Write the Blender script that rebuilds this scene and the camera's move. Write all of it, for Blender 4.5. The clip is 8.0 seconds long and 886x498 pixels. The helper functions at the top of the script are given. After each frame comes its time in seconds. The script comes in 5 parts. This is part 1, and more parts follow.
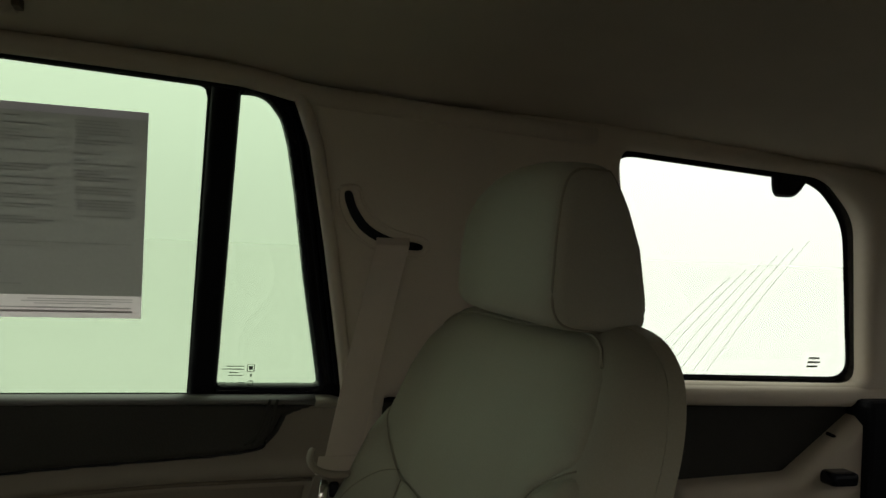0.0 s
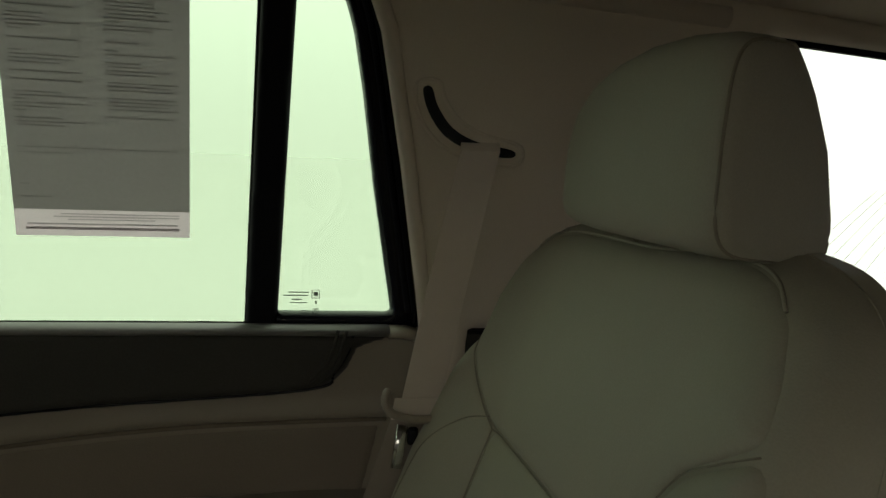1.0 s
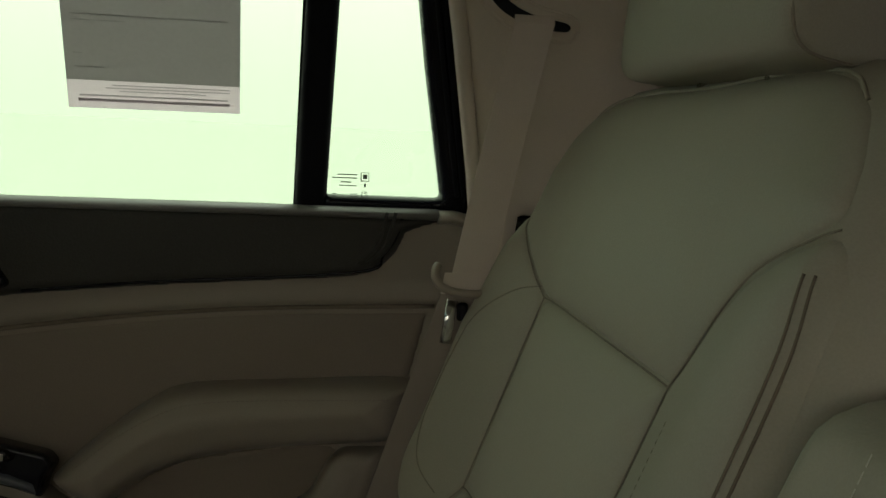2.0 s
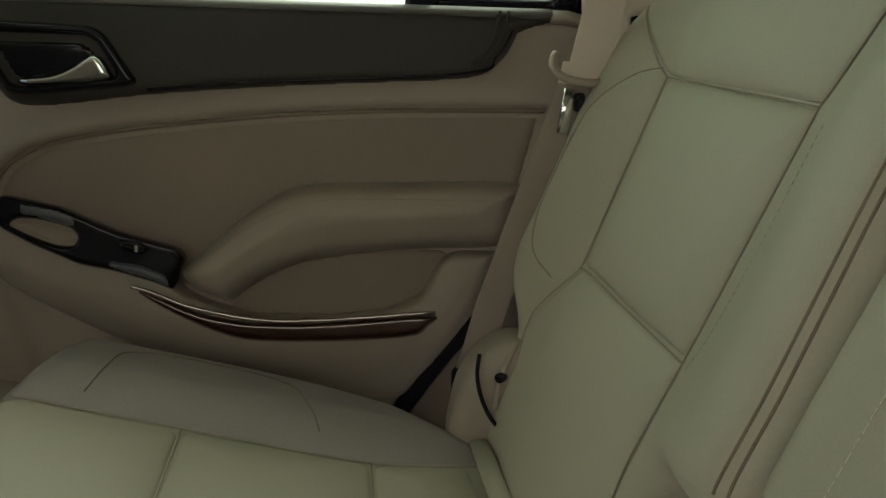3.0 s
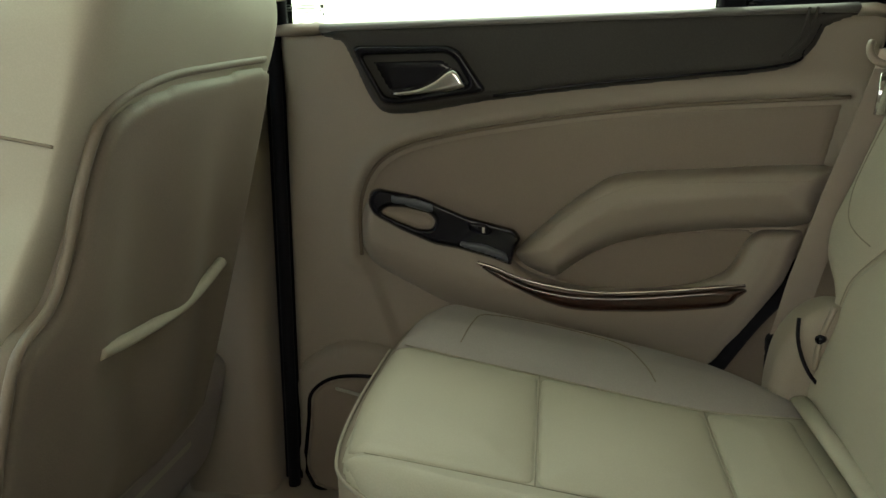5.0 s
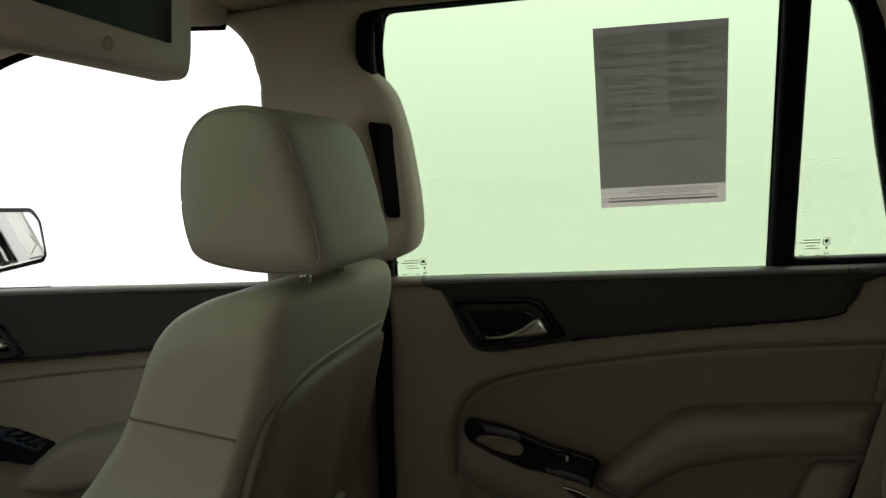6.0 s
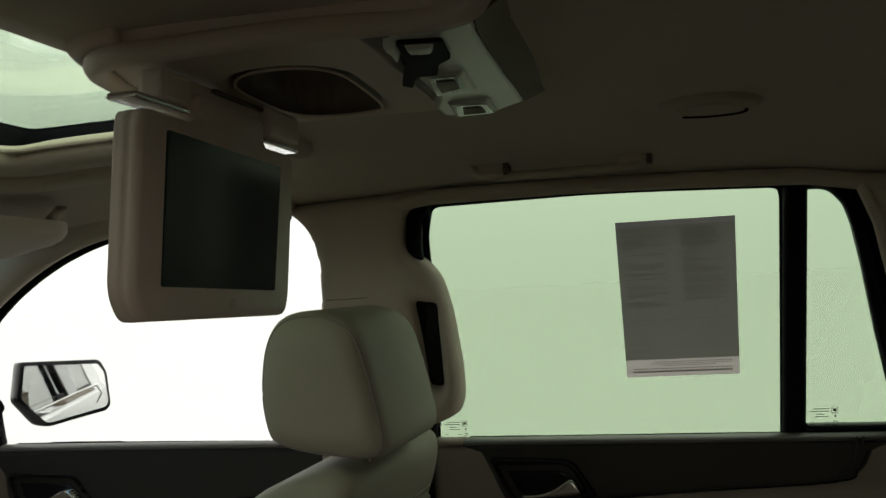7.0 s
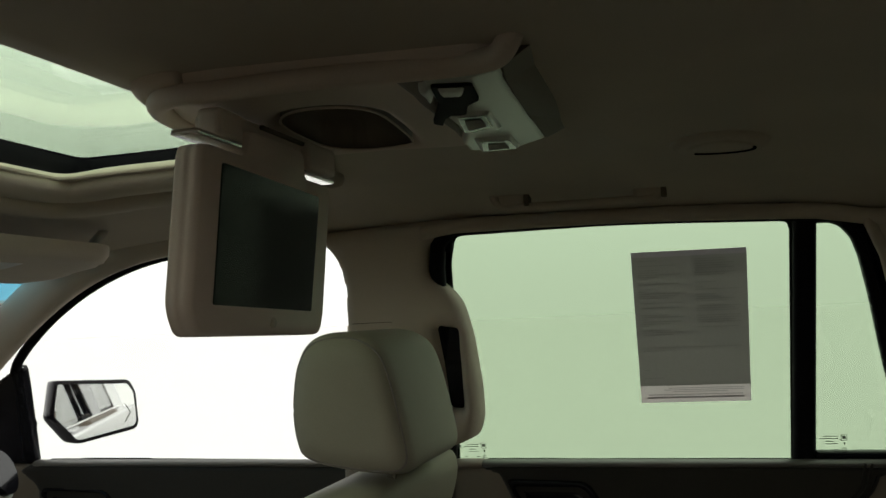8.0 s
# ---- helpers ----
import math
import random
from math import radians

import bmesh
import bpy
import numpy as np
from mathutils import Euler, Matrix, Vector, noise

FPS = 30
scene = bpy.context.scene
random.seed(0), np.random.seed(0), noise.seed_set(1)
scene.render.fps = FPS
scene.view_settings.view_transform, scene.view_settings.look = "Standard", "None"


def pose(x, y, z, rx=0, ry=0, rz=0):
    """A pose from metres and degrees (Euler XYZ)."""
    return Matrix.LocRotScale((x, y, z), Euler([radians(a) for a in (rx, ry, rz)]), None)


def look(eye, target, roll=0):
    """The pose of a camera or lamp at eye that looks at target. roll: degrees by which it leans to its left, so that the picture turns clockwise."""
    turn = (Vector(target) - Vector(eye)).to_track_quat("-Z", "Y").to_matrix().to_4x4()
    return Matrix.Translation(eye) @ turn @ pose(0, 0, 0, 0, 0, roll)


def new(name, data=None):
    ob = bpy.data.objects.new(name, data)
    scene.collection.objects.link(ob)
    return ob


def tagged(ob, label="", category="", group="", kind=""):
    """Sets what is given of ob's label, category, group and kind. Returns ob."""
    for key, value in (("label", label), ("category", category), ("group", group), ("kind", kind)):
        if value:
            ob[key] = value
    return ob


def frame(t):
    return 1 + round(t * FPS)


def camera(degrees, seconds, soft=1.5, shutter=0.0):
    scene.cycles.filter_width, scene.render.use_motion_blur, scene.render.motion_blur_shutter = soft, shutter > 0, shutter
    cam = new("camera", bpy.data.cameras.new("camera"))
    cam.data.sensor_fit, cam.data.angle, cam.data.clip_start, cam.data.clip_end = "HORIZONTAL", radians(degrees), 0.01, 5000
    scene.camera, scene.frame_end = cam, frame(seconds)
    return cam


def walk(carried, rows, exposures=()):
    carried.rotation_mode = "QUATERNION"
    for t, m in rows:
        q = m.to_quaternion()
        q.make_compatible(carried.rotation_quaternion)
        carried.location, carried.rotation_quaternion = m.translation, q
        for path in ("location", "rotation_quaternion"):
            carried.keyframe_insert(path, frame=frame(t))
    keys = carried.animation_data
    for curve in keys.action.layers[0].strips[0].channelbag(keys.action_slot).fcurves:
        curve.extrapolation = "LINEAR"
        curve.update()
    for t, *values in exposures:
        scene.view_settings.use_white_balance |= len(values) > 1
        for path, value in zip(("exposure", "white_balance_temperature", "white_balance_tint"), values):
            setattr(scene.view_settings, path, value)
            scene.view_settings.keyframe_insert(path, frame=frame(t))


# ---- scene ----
cam = camera(53.1, 8.0)
PATH = [
    (0, (0.014, 0.264, 1.009), (0.53, 2.196, 1.01), 2.4),
    (0.5, (0.008, 0.376, 1.001), (0.458, 2.323, 0.908), 2.4),
    (1, (0.026, 0.443, 1.0), (0.407, 2.397, 0.803), 2.3),
    (1.2, (0.028, 0.451, 1.001), (0.391, 2.406, 0.787), 2.2),
    (2.3, (0.001, 0.44, 0.843), (0.278, 2.396, 0.531), 2.6),
    (2.5, (-0.016, 0.434, 0.818), (0.247, 2.384, 0.456), 2.3),
    (3, (-0.033, 0.419, 0.785), (0.117, 2.351, 0.29), 1.9),
    (3.5, (-0.069, 0.389, 0.776), (-0.02, 2.299, 0.185), 1.6),
    (4, (-0.125, 0.356, 0.768), (-0.17, 2.254, 0.136), 1.0),
    (4.2, (-0.13, 0.341, 0.76), (-0.246, 2.238, 0.138), 0.5),
    (5.3, (-0.179, 0.216, 0.818), (-0.555, 2.14, 0.423), -2.7),
    (5.5, (-0.191, 0.19, 0.87), (-0.579, 2.122, 0.525), -2.9),
    (6, (-0.162, 0.092, 0.961), (-0.633, 2.029, 0.803), -3.2),
    (6.5, (-0.151, 0.006, 1.03), (-0.643, 1.944, 1.011), -3.5),
    (7, (-0.144, -0.061, 1.068), (-0.658, 1.87, 1.16), -3.4),
    (7.5, (-0.139, -0.104, 1.068), (-0.671, 1.817, 1.231), -2.9),
    (8, (-0.136, -0.124, 1.062), (-0.683, 1.793, 1.221), -2.6),
]
walk(cam, [(t, look(eye, target, roll)) for t, eye, target, roll in PATH],
     [(0, -0.28), (0.6, -0.06), (1.2, 0.08), (2.4, 0.68), (3.0, 1.42), (3.5, 1.77), (4.2, 1.93), (5.3, 1.93), (5.6, 1.4), (6.0, 0.0), (6.4, -0.5), (8, -0.55)])


# ---- light: a bright white overcast day all round the car ----
world = bpy.data.worlds.new("world")
scene.world = world
world.use_nodes = True
wn = world.node_tree
wbg = wn.nodes["Background"]
sky = wn.nodes.new("ShaderNodeTexSky")
sky.sky_type, sky.sun_disc = "NISHITA", False
sky.sun_elevation, sky.sun_rotation = radians(50), radians(6)
wmix = wn.nodes.new("ShaderNodeMixRGB")
wmix.inputs[0].default_value = 0.94
wmix.inputs[2].default_value = (29.0, 29.3, 27.6, 1)
wn.links.new(sky.outputs[0], wmix.inputs[1])
way = wn.nodes.new("ShaderNodeTexCoord")
part_z = wn.nodes.new("ShaderNodeSeparateXYZ")
lift = wn.nodes.new("ShaderNodeValToRGB")       # haze: brightest low over the horizon, falling off smoothly overhead
lift.color_ramp.interpolation = "EASE"
for at, grey in ((0.0, 0.79), (0.25, 1.0), (1.0, 0.6)):
    e = lift.color_ramp.elements[0] if at == 0 else lift.color_ramp.elements[-1] if at == 1 else lift.color_ramp.elements.new(at)
    e.position, e.color = at, (grey, grey, grey, 1)
gain = wn.nodes.new("ShaderNodeVectorMath")
gain.operation = "MULTIPLY"
wn.links.new(way.outputs["Generated"], part_z.inputs[0])
wn.links.new(part_z.outputs[2], lift.inputs[0])
wn.links.new(wmix.outputs[0], gain.inputs[0])
wn.links.new(lift.outputs[0], gain.inputs[1])
wn.links.new(gain.outputs[0], wbg.inputs[0])
wbg.inputs[1].default_value = 0.12
sun = new("sun", bpy.data.lights.new("sun", "SUN"))
sun.data.energy, sun.data.angle, sun.data.color = 0.7, radians(40), (0.95, 1.0, 0.90)
sun.matrix_world = look((0.5, 5.0, 6.0), (0, 0, 0))


# ---- materials ----
def link(m, a, b):
    m.node_tree.links.new(a, b)


def mat(name, col, rough=0.5, vary=0.12, big=6.0, grain=300.0, bump=0.1, metal=0.0, spec=0.5, cells=False, dist=0.001, sheen=0.0):
    """A procedural surface: colour varied at two scales, with a fine relief."""
    m = bpy.data.materials.new(name)
    m.use_nodes = True
    nt = m.node_tree
    b = nt.nodes["Principled BSDF"]
    co = nt.nodes.new("ShaderNodeTexCoord")
    n1 = nt.nodes.new("ShaderNodeTexNoise")
    n1.inputs["Scale"].default_value, n1.inputs["Detail"].default_value = big, 5
    n2 = nt.nodes.new("ShaderNodeTexVoronoi" if cells else "ShaderNodeTexNoise")
    n2.inputs["Scale"].default_value = grain
    link(m, co.outputs["Object"], n1.inputs["Vector"])
    link(m, co.outputs["Object"], n2.inputs["Vector"])
    add = nt.nodes.new("ShaderNodeMath")
    add.operation = "MULTIPLY_ADD"
    add.inputs[1].default_value = 0.35
    link(m, n2.outputs[0], add.inputs[0])
    link(m, n1.outputs[0], add.inputs[2])
    ramp = nt.nodes.new("ShaderNodeValToRGB")
    ramp.color_ramp.elements[0].position, ramp.color_ramp.elements[1].position = 0.35, 0.95
    ramp.color_ramp.elements[0].color = (*[c * (1 - vary) for c in col], 1)
    ramp.color_ramp.elements[1].color = (*[min(1, c * (1 + vary)) for c in col], 1)
    link(m, add.outputs[0], ramp.inputs[0])
    link(m, ramp.outputs[0], b.inputs["Base Color"])
    rr = nt.nodes.new("ShaderNodeMapRange")
    rr.inputs[3].default_value, rr.inputs[4].default_value = max(0.02, rough - 0.08), min(1, rough + 0.08)
    link(m, n1.outputs[0], rr.inputs[0])
    link(m, rr.outputs[0], b.inputs["Roughness"])
    b.inputs["Metallic"].default_value = metal
    b.inputs["Specular IOR Level"].default_value = spec
    b.inputs["Sheen Weight"].default_value = sheen
    if bump:
        bp = nt.nodes.new("ShaderNodeBump")
        bp.inputs["Strength"].default_value, bp.inputs["Distance"].default_value = bump, dist
        link(m, n2.outputs[0], bp.inputs["Height"])
        link(m, bp.outputs[0], b.inputs["Normal"])
    return m


def glass(name, tint, gloss=0.025):
    """Tinted sheet glass: light goes straight through, with a faint mirror on top."""
    m = bpy.data.materials.new(name)
    m.use_nodes = True
    nt = m.node_tree
    out = nt.nodes["Material Output"]
    nt.nodes.remove(nt.nodes["Principled BSDF"])
    tr = nt.nodes.new("ShaderNodeBsdfTransparent")
    tr.inputs[0].default_value = (*[c ** 0.5 for c in tint], 1)   # light crosses both faces of a pane
    gl = nt.nodes.new("ShaderNodeBsdfGlossy")
    gl.inputs["Roughness"].default_value = 0.02
    mx = nt.nodes.new("ShaderNodeMixShader")
    lw = nt.nodes.new("ShaderNodeLayerWeight")     # gloss grows towards grazing sight
    lw.inputs[0].default_value = 0.5
    pw = nt.nodes.new("ShaderNodeMath")
    pw.operation = "POWER"
    pw.inputs[1].default_value = 4.0
    ma = nt.nodes.new("ShaderNodeMath")
    ma.operation = "MULTIPLY_ADD"
    ma.inputs[1].default_value, ma.inputs[2].default_value = 0.9, gloss
    link(m, lw.outputs["Facing"], pw.inputs[0])
    link(m, pw.outputs[0], ma.inputs[0])
    link(m, ma.outputs[0], mx.inputs[0])
    link(m, tr.outputs[0], mx.inputs[1])
    link(m, gl.outputs[0], mx.inputs[2])
    link(m, mx.outputs[0], out.inputs[0])
    return m


LEATHER = mat("leather", (0.326, 0.300, 0.232), 0.6, 0.07, 5, 620, 0.2, spec=0.32, cells=True, dist=0.0004)
# same leather darkened and greyed, with the outer bolster's shade in its colour
LEATHER_SHADED = mat("leather_shaded", (0.245, 0.215, 0.200), 0.62, 0.08, 5, 420, 0.25, cells=True, dist=0.0006)
TAN = mat("tan_plastic", (0.252, 0.214, 0.168), 0.55, 0.06, 4, 600, 0.2, cells=True, dist=0.0005)
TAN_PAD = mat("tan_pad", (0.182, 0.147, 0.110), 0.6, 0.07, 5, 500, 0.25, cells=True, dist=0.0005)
TRIM = mat("pillar_trim", (0.585, 0.505, 0.405), 0.7, 0.06, 4, 700, 0.2, cells=True, dist=0.0005)
LINER = mat("headliner_cloth", (0.57, 0.49, 0.39), 0.95, 0.08, 7, 900, 0.35, sheen=0.2, dist=0.001)
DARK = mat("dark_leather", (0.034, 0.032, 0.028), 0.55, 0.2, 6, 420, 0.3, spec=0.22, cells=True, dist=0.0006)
BLACK = mat("black_plastic", (0.005, 0.005, 0.007), 0.14, 0.2, 8, 500, 0.0, spec=0.22)
RUBBER = mat("black_rubber", (0.006, 0.006, 0.008), 0.75, 0.2, 8, 300, 0.1, spec=0.12)
CHROME = mat("chrome", (0.8, 0.8, 0.8), 0.12, 0.03, 8, 200, 0.0, metal=1.0)
DULL_METAL = mat("dull_metal", (0.42, 0.39, 0.36), 0.26, 0.05, 8, 200, 0.0, metal=1.0)
CONSOLE = mat("console_plastic", (0.74, 0.62, 0.53), 0.6, 0.05, 4, 700, 0.15, cells=True, dist=0.0005)
PLATE = mat("satin_plate", (0.74, 0.76, 0.70), 0.3, 0.05, 8, 400, 0.0)
STITCH = mat("seam_shadow", (0.16, 0.13, 0.095), 0.9, 0.15, 20, 500, 0.1)
THREAD = mat("thread", (0.22, 0.18, 0.145), 0.8, 0.15, 20, 800, 0.1)
# lighter than the bolster: the light along the sill is put in this grey
SILL_LIT = mat("sill_lit", (0.13, 0.125, 0.112), 0.5, 0.12, 6, 420, 0.2, cells=True, dist=0.0005)
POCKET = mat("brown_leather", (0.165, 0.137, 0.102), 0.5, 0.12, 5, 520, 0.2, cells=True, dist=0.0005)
GLOSS = mat("piano_black", (0.004, 0.004, 0.006), 0.10, 0.2, 8, 500, 0.0, spec=0.3)
# grey that stands for reflections on the black switch plate's facets
GREY_SHEEN = mat("grey_sheen", (0.075, 0.082, 0.09), 0.3, 0.1, 6, 300, 0.0)
SEAM = mat("seat_seam", (0.225, 0.197, 0.150), 0.9, 0.12, 20, 500, 0.05)
PALE_THREAD = mat("pale_thread", (0.50, 0.46, 0.38), 0.8, 0.1, 20, 800, 0.0)
CARPET = mat("carpet", (0.20, 0.175, 0.135), 1.0, 0.3, 12, 600, 0.8, dist=0.004)
BELT = mat("belt_webbing", (0.55, 0.470, 0.39), 0.75, 0.1, 10, 900, 0.4)
# the same webbing darkened: shade on its lower run is put in the colour
BELT_SHADED = mat("belt_webbing_shaded", (0.26, 0.218, 0.178), 0.75, 0.1, 10, 900, 0.4)
PAPER = mat("paper", (0.78, 0.77, 0.76), 0.9, 0.03, 6, 300, 0.0)
STAMP = mat("stamp_ink", (0.16, 0.17, 0.15), 0.9, 0.1, 6, 300, 0.0)
PAINT = mat("white_car_paint", (0.75, 0.75, 0.74), 0.25, 0.02, 3, 200, 0.0)
SNOW = mat("pale_ground", (0.93, 0.93, 0.905), 0.9, 0.002, 0.3, 6, 0.0)
ASPHALT = mat("asphalt", (0.05, 0.05, 0.05), 0.9, 0.25, 2, 90, 0.5, dist=0.01)
DISPLAY = mat("dark_display", (0.006, 0.009, 0.007), 0.17, 0.1, 3, 100, 0.0, spec=0.08)
PRIVACY = glass("privacy_glass", (0.265, 0.335, 0.238))
GREY = glass("grey_glass", (0.075, 0.072, 0.07))
CARGO = glass("cargo_glass", (0.50, 0.53, 0.48))
CLEAR = glass("front_glass", (0.66, 0.655, 0.655))
ROOFGLASS = glass("roof_glass", (0.45, 0.56, 0.42))
# windscreen tint set dark to hold light off the rear seat
SCREEN_GLASS = glass("windscreen_glass", (0.15, 0.15, 0.146))
# tints of the unseen left panes are chosen for the light they let in
DRIVER_SIDE = glass("driver_side_glass", (0.22, 0.205, 0.175))
LEFT_REAR = glass("left_rear_glass", (0.46, 0.43, 0.365))
MIRROR = mat("mirror", (0.9, 0.92, 0.9), -0.06, 0.0, 5, 100, 0.0, metal=1.0)


def wood():
    m = mat("dark_wood", (0.045, 0.018, 0.009), 0.12, 0.3, 8, 60, 0.0)
    nt = m.node_tree
    w = nt.nodes.new("ShaderNodeTexWave")
    w.inputs["Scale"].default_value, w.inputs["Distortion"].default_value = 25, 9
    w.bands_direction = "Z"
    r = nt.nodes.new("ShaderNodeValToRGB")
    r.color_ramp.elements[0].color, r.color_ramp.elements[1].color = (0.006, 0.003, 0.002, 1), (0.030, 0.012, 0.007, 1)
    co = nt.nodes.new("ShaderNodeTexCoord")
    link(m, co.outputs["Object"], w.inputs["Vector"])
    link(m, w.outputs[0], r.inputs[0])
    link(m, r.outputs[0], nt.nodes["Principled BSDF"].inputs["Base Color"])
    nt.nodes["Principled BSDF"].inputs["Coat Weight"].default_value = 0.8
    return m


WOOD = wood()


# ---- building helpers ----
def mesh_ob(name, verts, faces, material, parent=None, label="", smooth=True, fix=True):
    me = bpy.data.meshes.new(name)
    me.from_pydata([tuple(v) for v in verts], [], faces)
    me.materials.append(material)
    if fix:
        bm = bmesh.new()
        bm.from_mesh(me)
        bmesh.ops.recalc_face_normals(bm, faces=bm.faces)
        bm.to_mesh(me)
        bm.free()
    me.validate()
    if smooth:
        me.shade_smooth()
    ob = new(name, me)
    if parent:
        ob.parent = parent
    if label:
        ob["label"] = label
    return ob


def part(name, bm, material, parent=None, label="", smooth=True):
    me = bpy.data.meshes.new(name)
    bmesh.ops.recalc_face_normals(bm, faces=bm.faces)
    bm.to_mesh(me)
    bm.free()
    me.materials.append(material)
    if smooth:
        me.shade_smooth()
    ob = new(name, me)
    if parent:
        ob.parent = parent
    if label:
        ob["label"] = label
    return ob


def thing(name, at, label, category, group="", kind=""):
    e = new(name)
    e.empty_display_size = 0.05
    e.location = at
    e.matrix_world = Matrix.Translation(at)
    tagged(e, label, category, group, kind)
    return e


def under(ob, parent):
    """Parents ob, whose mesh is in world places, under a thing that stands elsewhere."""
    ob.parent = parent
    if parent.type == "EMPTY":
        ob.matrix_parent_inverse = Matrix.Translation(parent.location).inverted()
    return ob


def crom(pts, n=6, closed=True):
    """A smooth line through the points."""
    p = np.array(pts, float)
    k = len(p)
    out = []
    rng = range(k) if closed else range(k - 1)
    for i in rng:
        if closed:
            a, b, c, d = p[i - 1], p[i], p[(i + 1) % k], p[(i + 2) % k]
        else:
            a, b, c, d = p[max(i - 1, 0)], p[i], p[i + 1], p[min(i + 2, k - 1)]
        for j in range(n):
            t = j / n
            out.append(0.5 * (2 * b + (c - a) * t + (2 * a - 5 * b + 4 * c - d) * t * t + (3 * b - a - 3 * c + d) * t ** 3))
    if not closed:
        out.append(p[-1])
    return np.array(out)


def nearest(poly, U, V):
    """Distance to the outline, positive inside, and the nearest point of the outline."""
    p = np.array(poly, float)
    d, nu, nv = np.full(U.shape, 1e9), U.copy(), V.copy()
    inside = np.zeros(U.shape, bool)
    for i in range(len(p)):
        a, b = p[i - 1], p[i]
        e = b - a
        L = e @ e
        if L < 1e-12:
            continue
        t = np.clip(((U - a[0]) * e[0] + (V - a[1]) * e[1]) / L, 0, 1)
        qu, qv = a[0] + t * e[0], a[1] + t * e[1]
        k = np.hypot(U - qu, V - qv)
        near = k < d
        d, nu, nv = np.where(near, k, d), np.where(near, qu, nu), np.where(near, qv, nv)
        if a[1] != b[1]:
            inside ^= ((a[1] > V) != (b[1] > V)) & (U < (b[0] - a[0]) * (V - a[1]) / (b[1] - a[1]) + a[0])
    return np.where(inside, d, -d), nu, nv


def sdf(poly, U, V):
    return nearest(poly, U, V)[0]


def line_dist(pts, U, V):
    p = np.array(pts, float)
    d = np.full(U.shape, 1e9)
    for a, b in zip(p[:-1], p[1:]):
        e = b - a
        t = np.clip(((U - a[0]) * e[0] + (V - a[1]) * e[1]) / (e @ e + 1e-12), 0, 1)
        d = np.minimum(d, np.hypot(U - a[0] - t * e[0], V - a[1] - t * e[1]))
    return d


def relief(name, place, poly, H, r, material, parent=None, label="", holes=(), cell=0.006, skirt=0.01, extra=None, dome=0.0, lift=0.0):
    """A padded or moulded piece on a surface: place(u, v, h) gives the point h above it. The edge rounds over r from lift to the height lift + H."""
    p = np.array(poly, float)
    lo, hi = p.min(0) - 2 * cell, p.max(0) + 2 * cell
    u, v = np.arange(lo[0], hi[0], cell), np.arange(lo[1], hi[1], cell)
    U, V = np.meshgrid(u, v, indexing="ij")
    S, NU, NV = nearest(p, U, V)
    for h in holes:
        T, hu, hv = nearest(h, U, V)
        less = -T < S
        S, NU, NV = np.where(less, -T, S), np.where(less, hu, NU), np.where(less, hv, NV)
    keep = (S[:-1, :-1] + S[1:, :-1] + S[:-1, 1:] + S[1:, 1:]) > 0
    count = np.zeros(S.shape, int)
    for a, b in ((0, 0), (1, 0), (0, 1), (1, 1)):
        count[a:a + keep.shape[0], b:b + keep.shape[1]] += keep
    used = count > 0
    snap = used & (count < 4)
    U, V = np.where(snap, NU, U), np.where(snap, NV, V)
    S = np.where(snap, 0, S)
    q = np.clip(S / r, 0, 1)
    h = lift + H * np.sqrt(np.clip(1 - (1 - q) ** 2, 0, 1)) + dome * (1 - np.exp(-S / max(4 * r, 1e-4)))
    if extra is not None:
        h = h + extra(U, V, S)
    X, Y, Z = place(U, V, h)
    X0, Y0, Z0 = place(U, V, -skirt * np.ones_like(h))
    idx = -np.ones(S.shape, int)
    idx[used] = np.arange(used.sum())
    verts = list(zip(X[used].tolist(), Y[used].tolist(), Z[used].tolist()))
    low = list(zip(X0[used].tolist(), Y0[used].tolist(), Z0[used].tolist()))
    faces, edges = [], {}
    for i, j in zip(*np.nonzero(keep)):
        f = (int(idx[i, j]), int(idx[i + 1, j]), int(idx[i + 1, j + 1]), int(idx[i, j + 1]))
        faces.append(f)
        for a, b in zip(f, f[1:] + f[:1]):
            if (b, a) in edges:
                del edges[(b, a)]
            else:
                edges[(a, b)] = 1
    made = {}
    for a, b in edges:
        for k in (a, b):
            if k not in made:
                made[k] = len(verts)
                verts.append(low[k])
        faces.append((b, a, made[a], made[b]))
    ob = mesh_ob(name, verts, faces, material, None, label)
    return under(ob, parent) if parent else ob


def loft(name, profile, sections, at, material, parent=None, label=""):
    """Closed body: the profile (list of 2D points round a centre), shrunk by each section (offset, shrink, du, dv), at(u, v, w)."""
    p = np.array(profile, float)
    c = p.mean(0)
    n = len(p)
    verts, faces = [], []
    for w, s, du, dv in sections:
        verts += [at(*(c + (q - c) * s + (du, dv)), w) for q in p]
    for k in range(len(sections) - 1):
        for i in range(n):
            a, b = k * n + i, k * n + (i + 1) % n
            faces.append((a, b, b + n, a + n))
    faces.append(tuple(range(n)))
    faces.append(tuple(range(len(verts) - n, len(verts))))
    ob = mesh_ob(name, verts, faces, material, None, label)
    return under(ob, parent) if parent else ob


def round_sections(a, b, r, size, n=6):
    """Sections from a to b whose ends round off by r on a body of that half size."""
    out = [(a + r * (1 - math.cos(math.pi / 2 * i / n)), 1 - (r / size) * (1 - math.sin(math.pi / 2 * i / n)), 0, 0) for i in range(n + 1)]
    return out + [(a + b - w, s, 0, 0) for w, s, _, _ in out[::-1]]


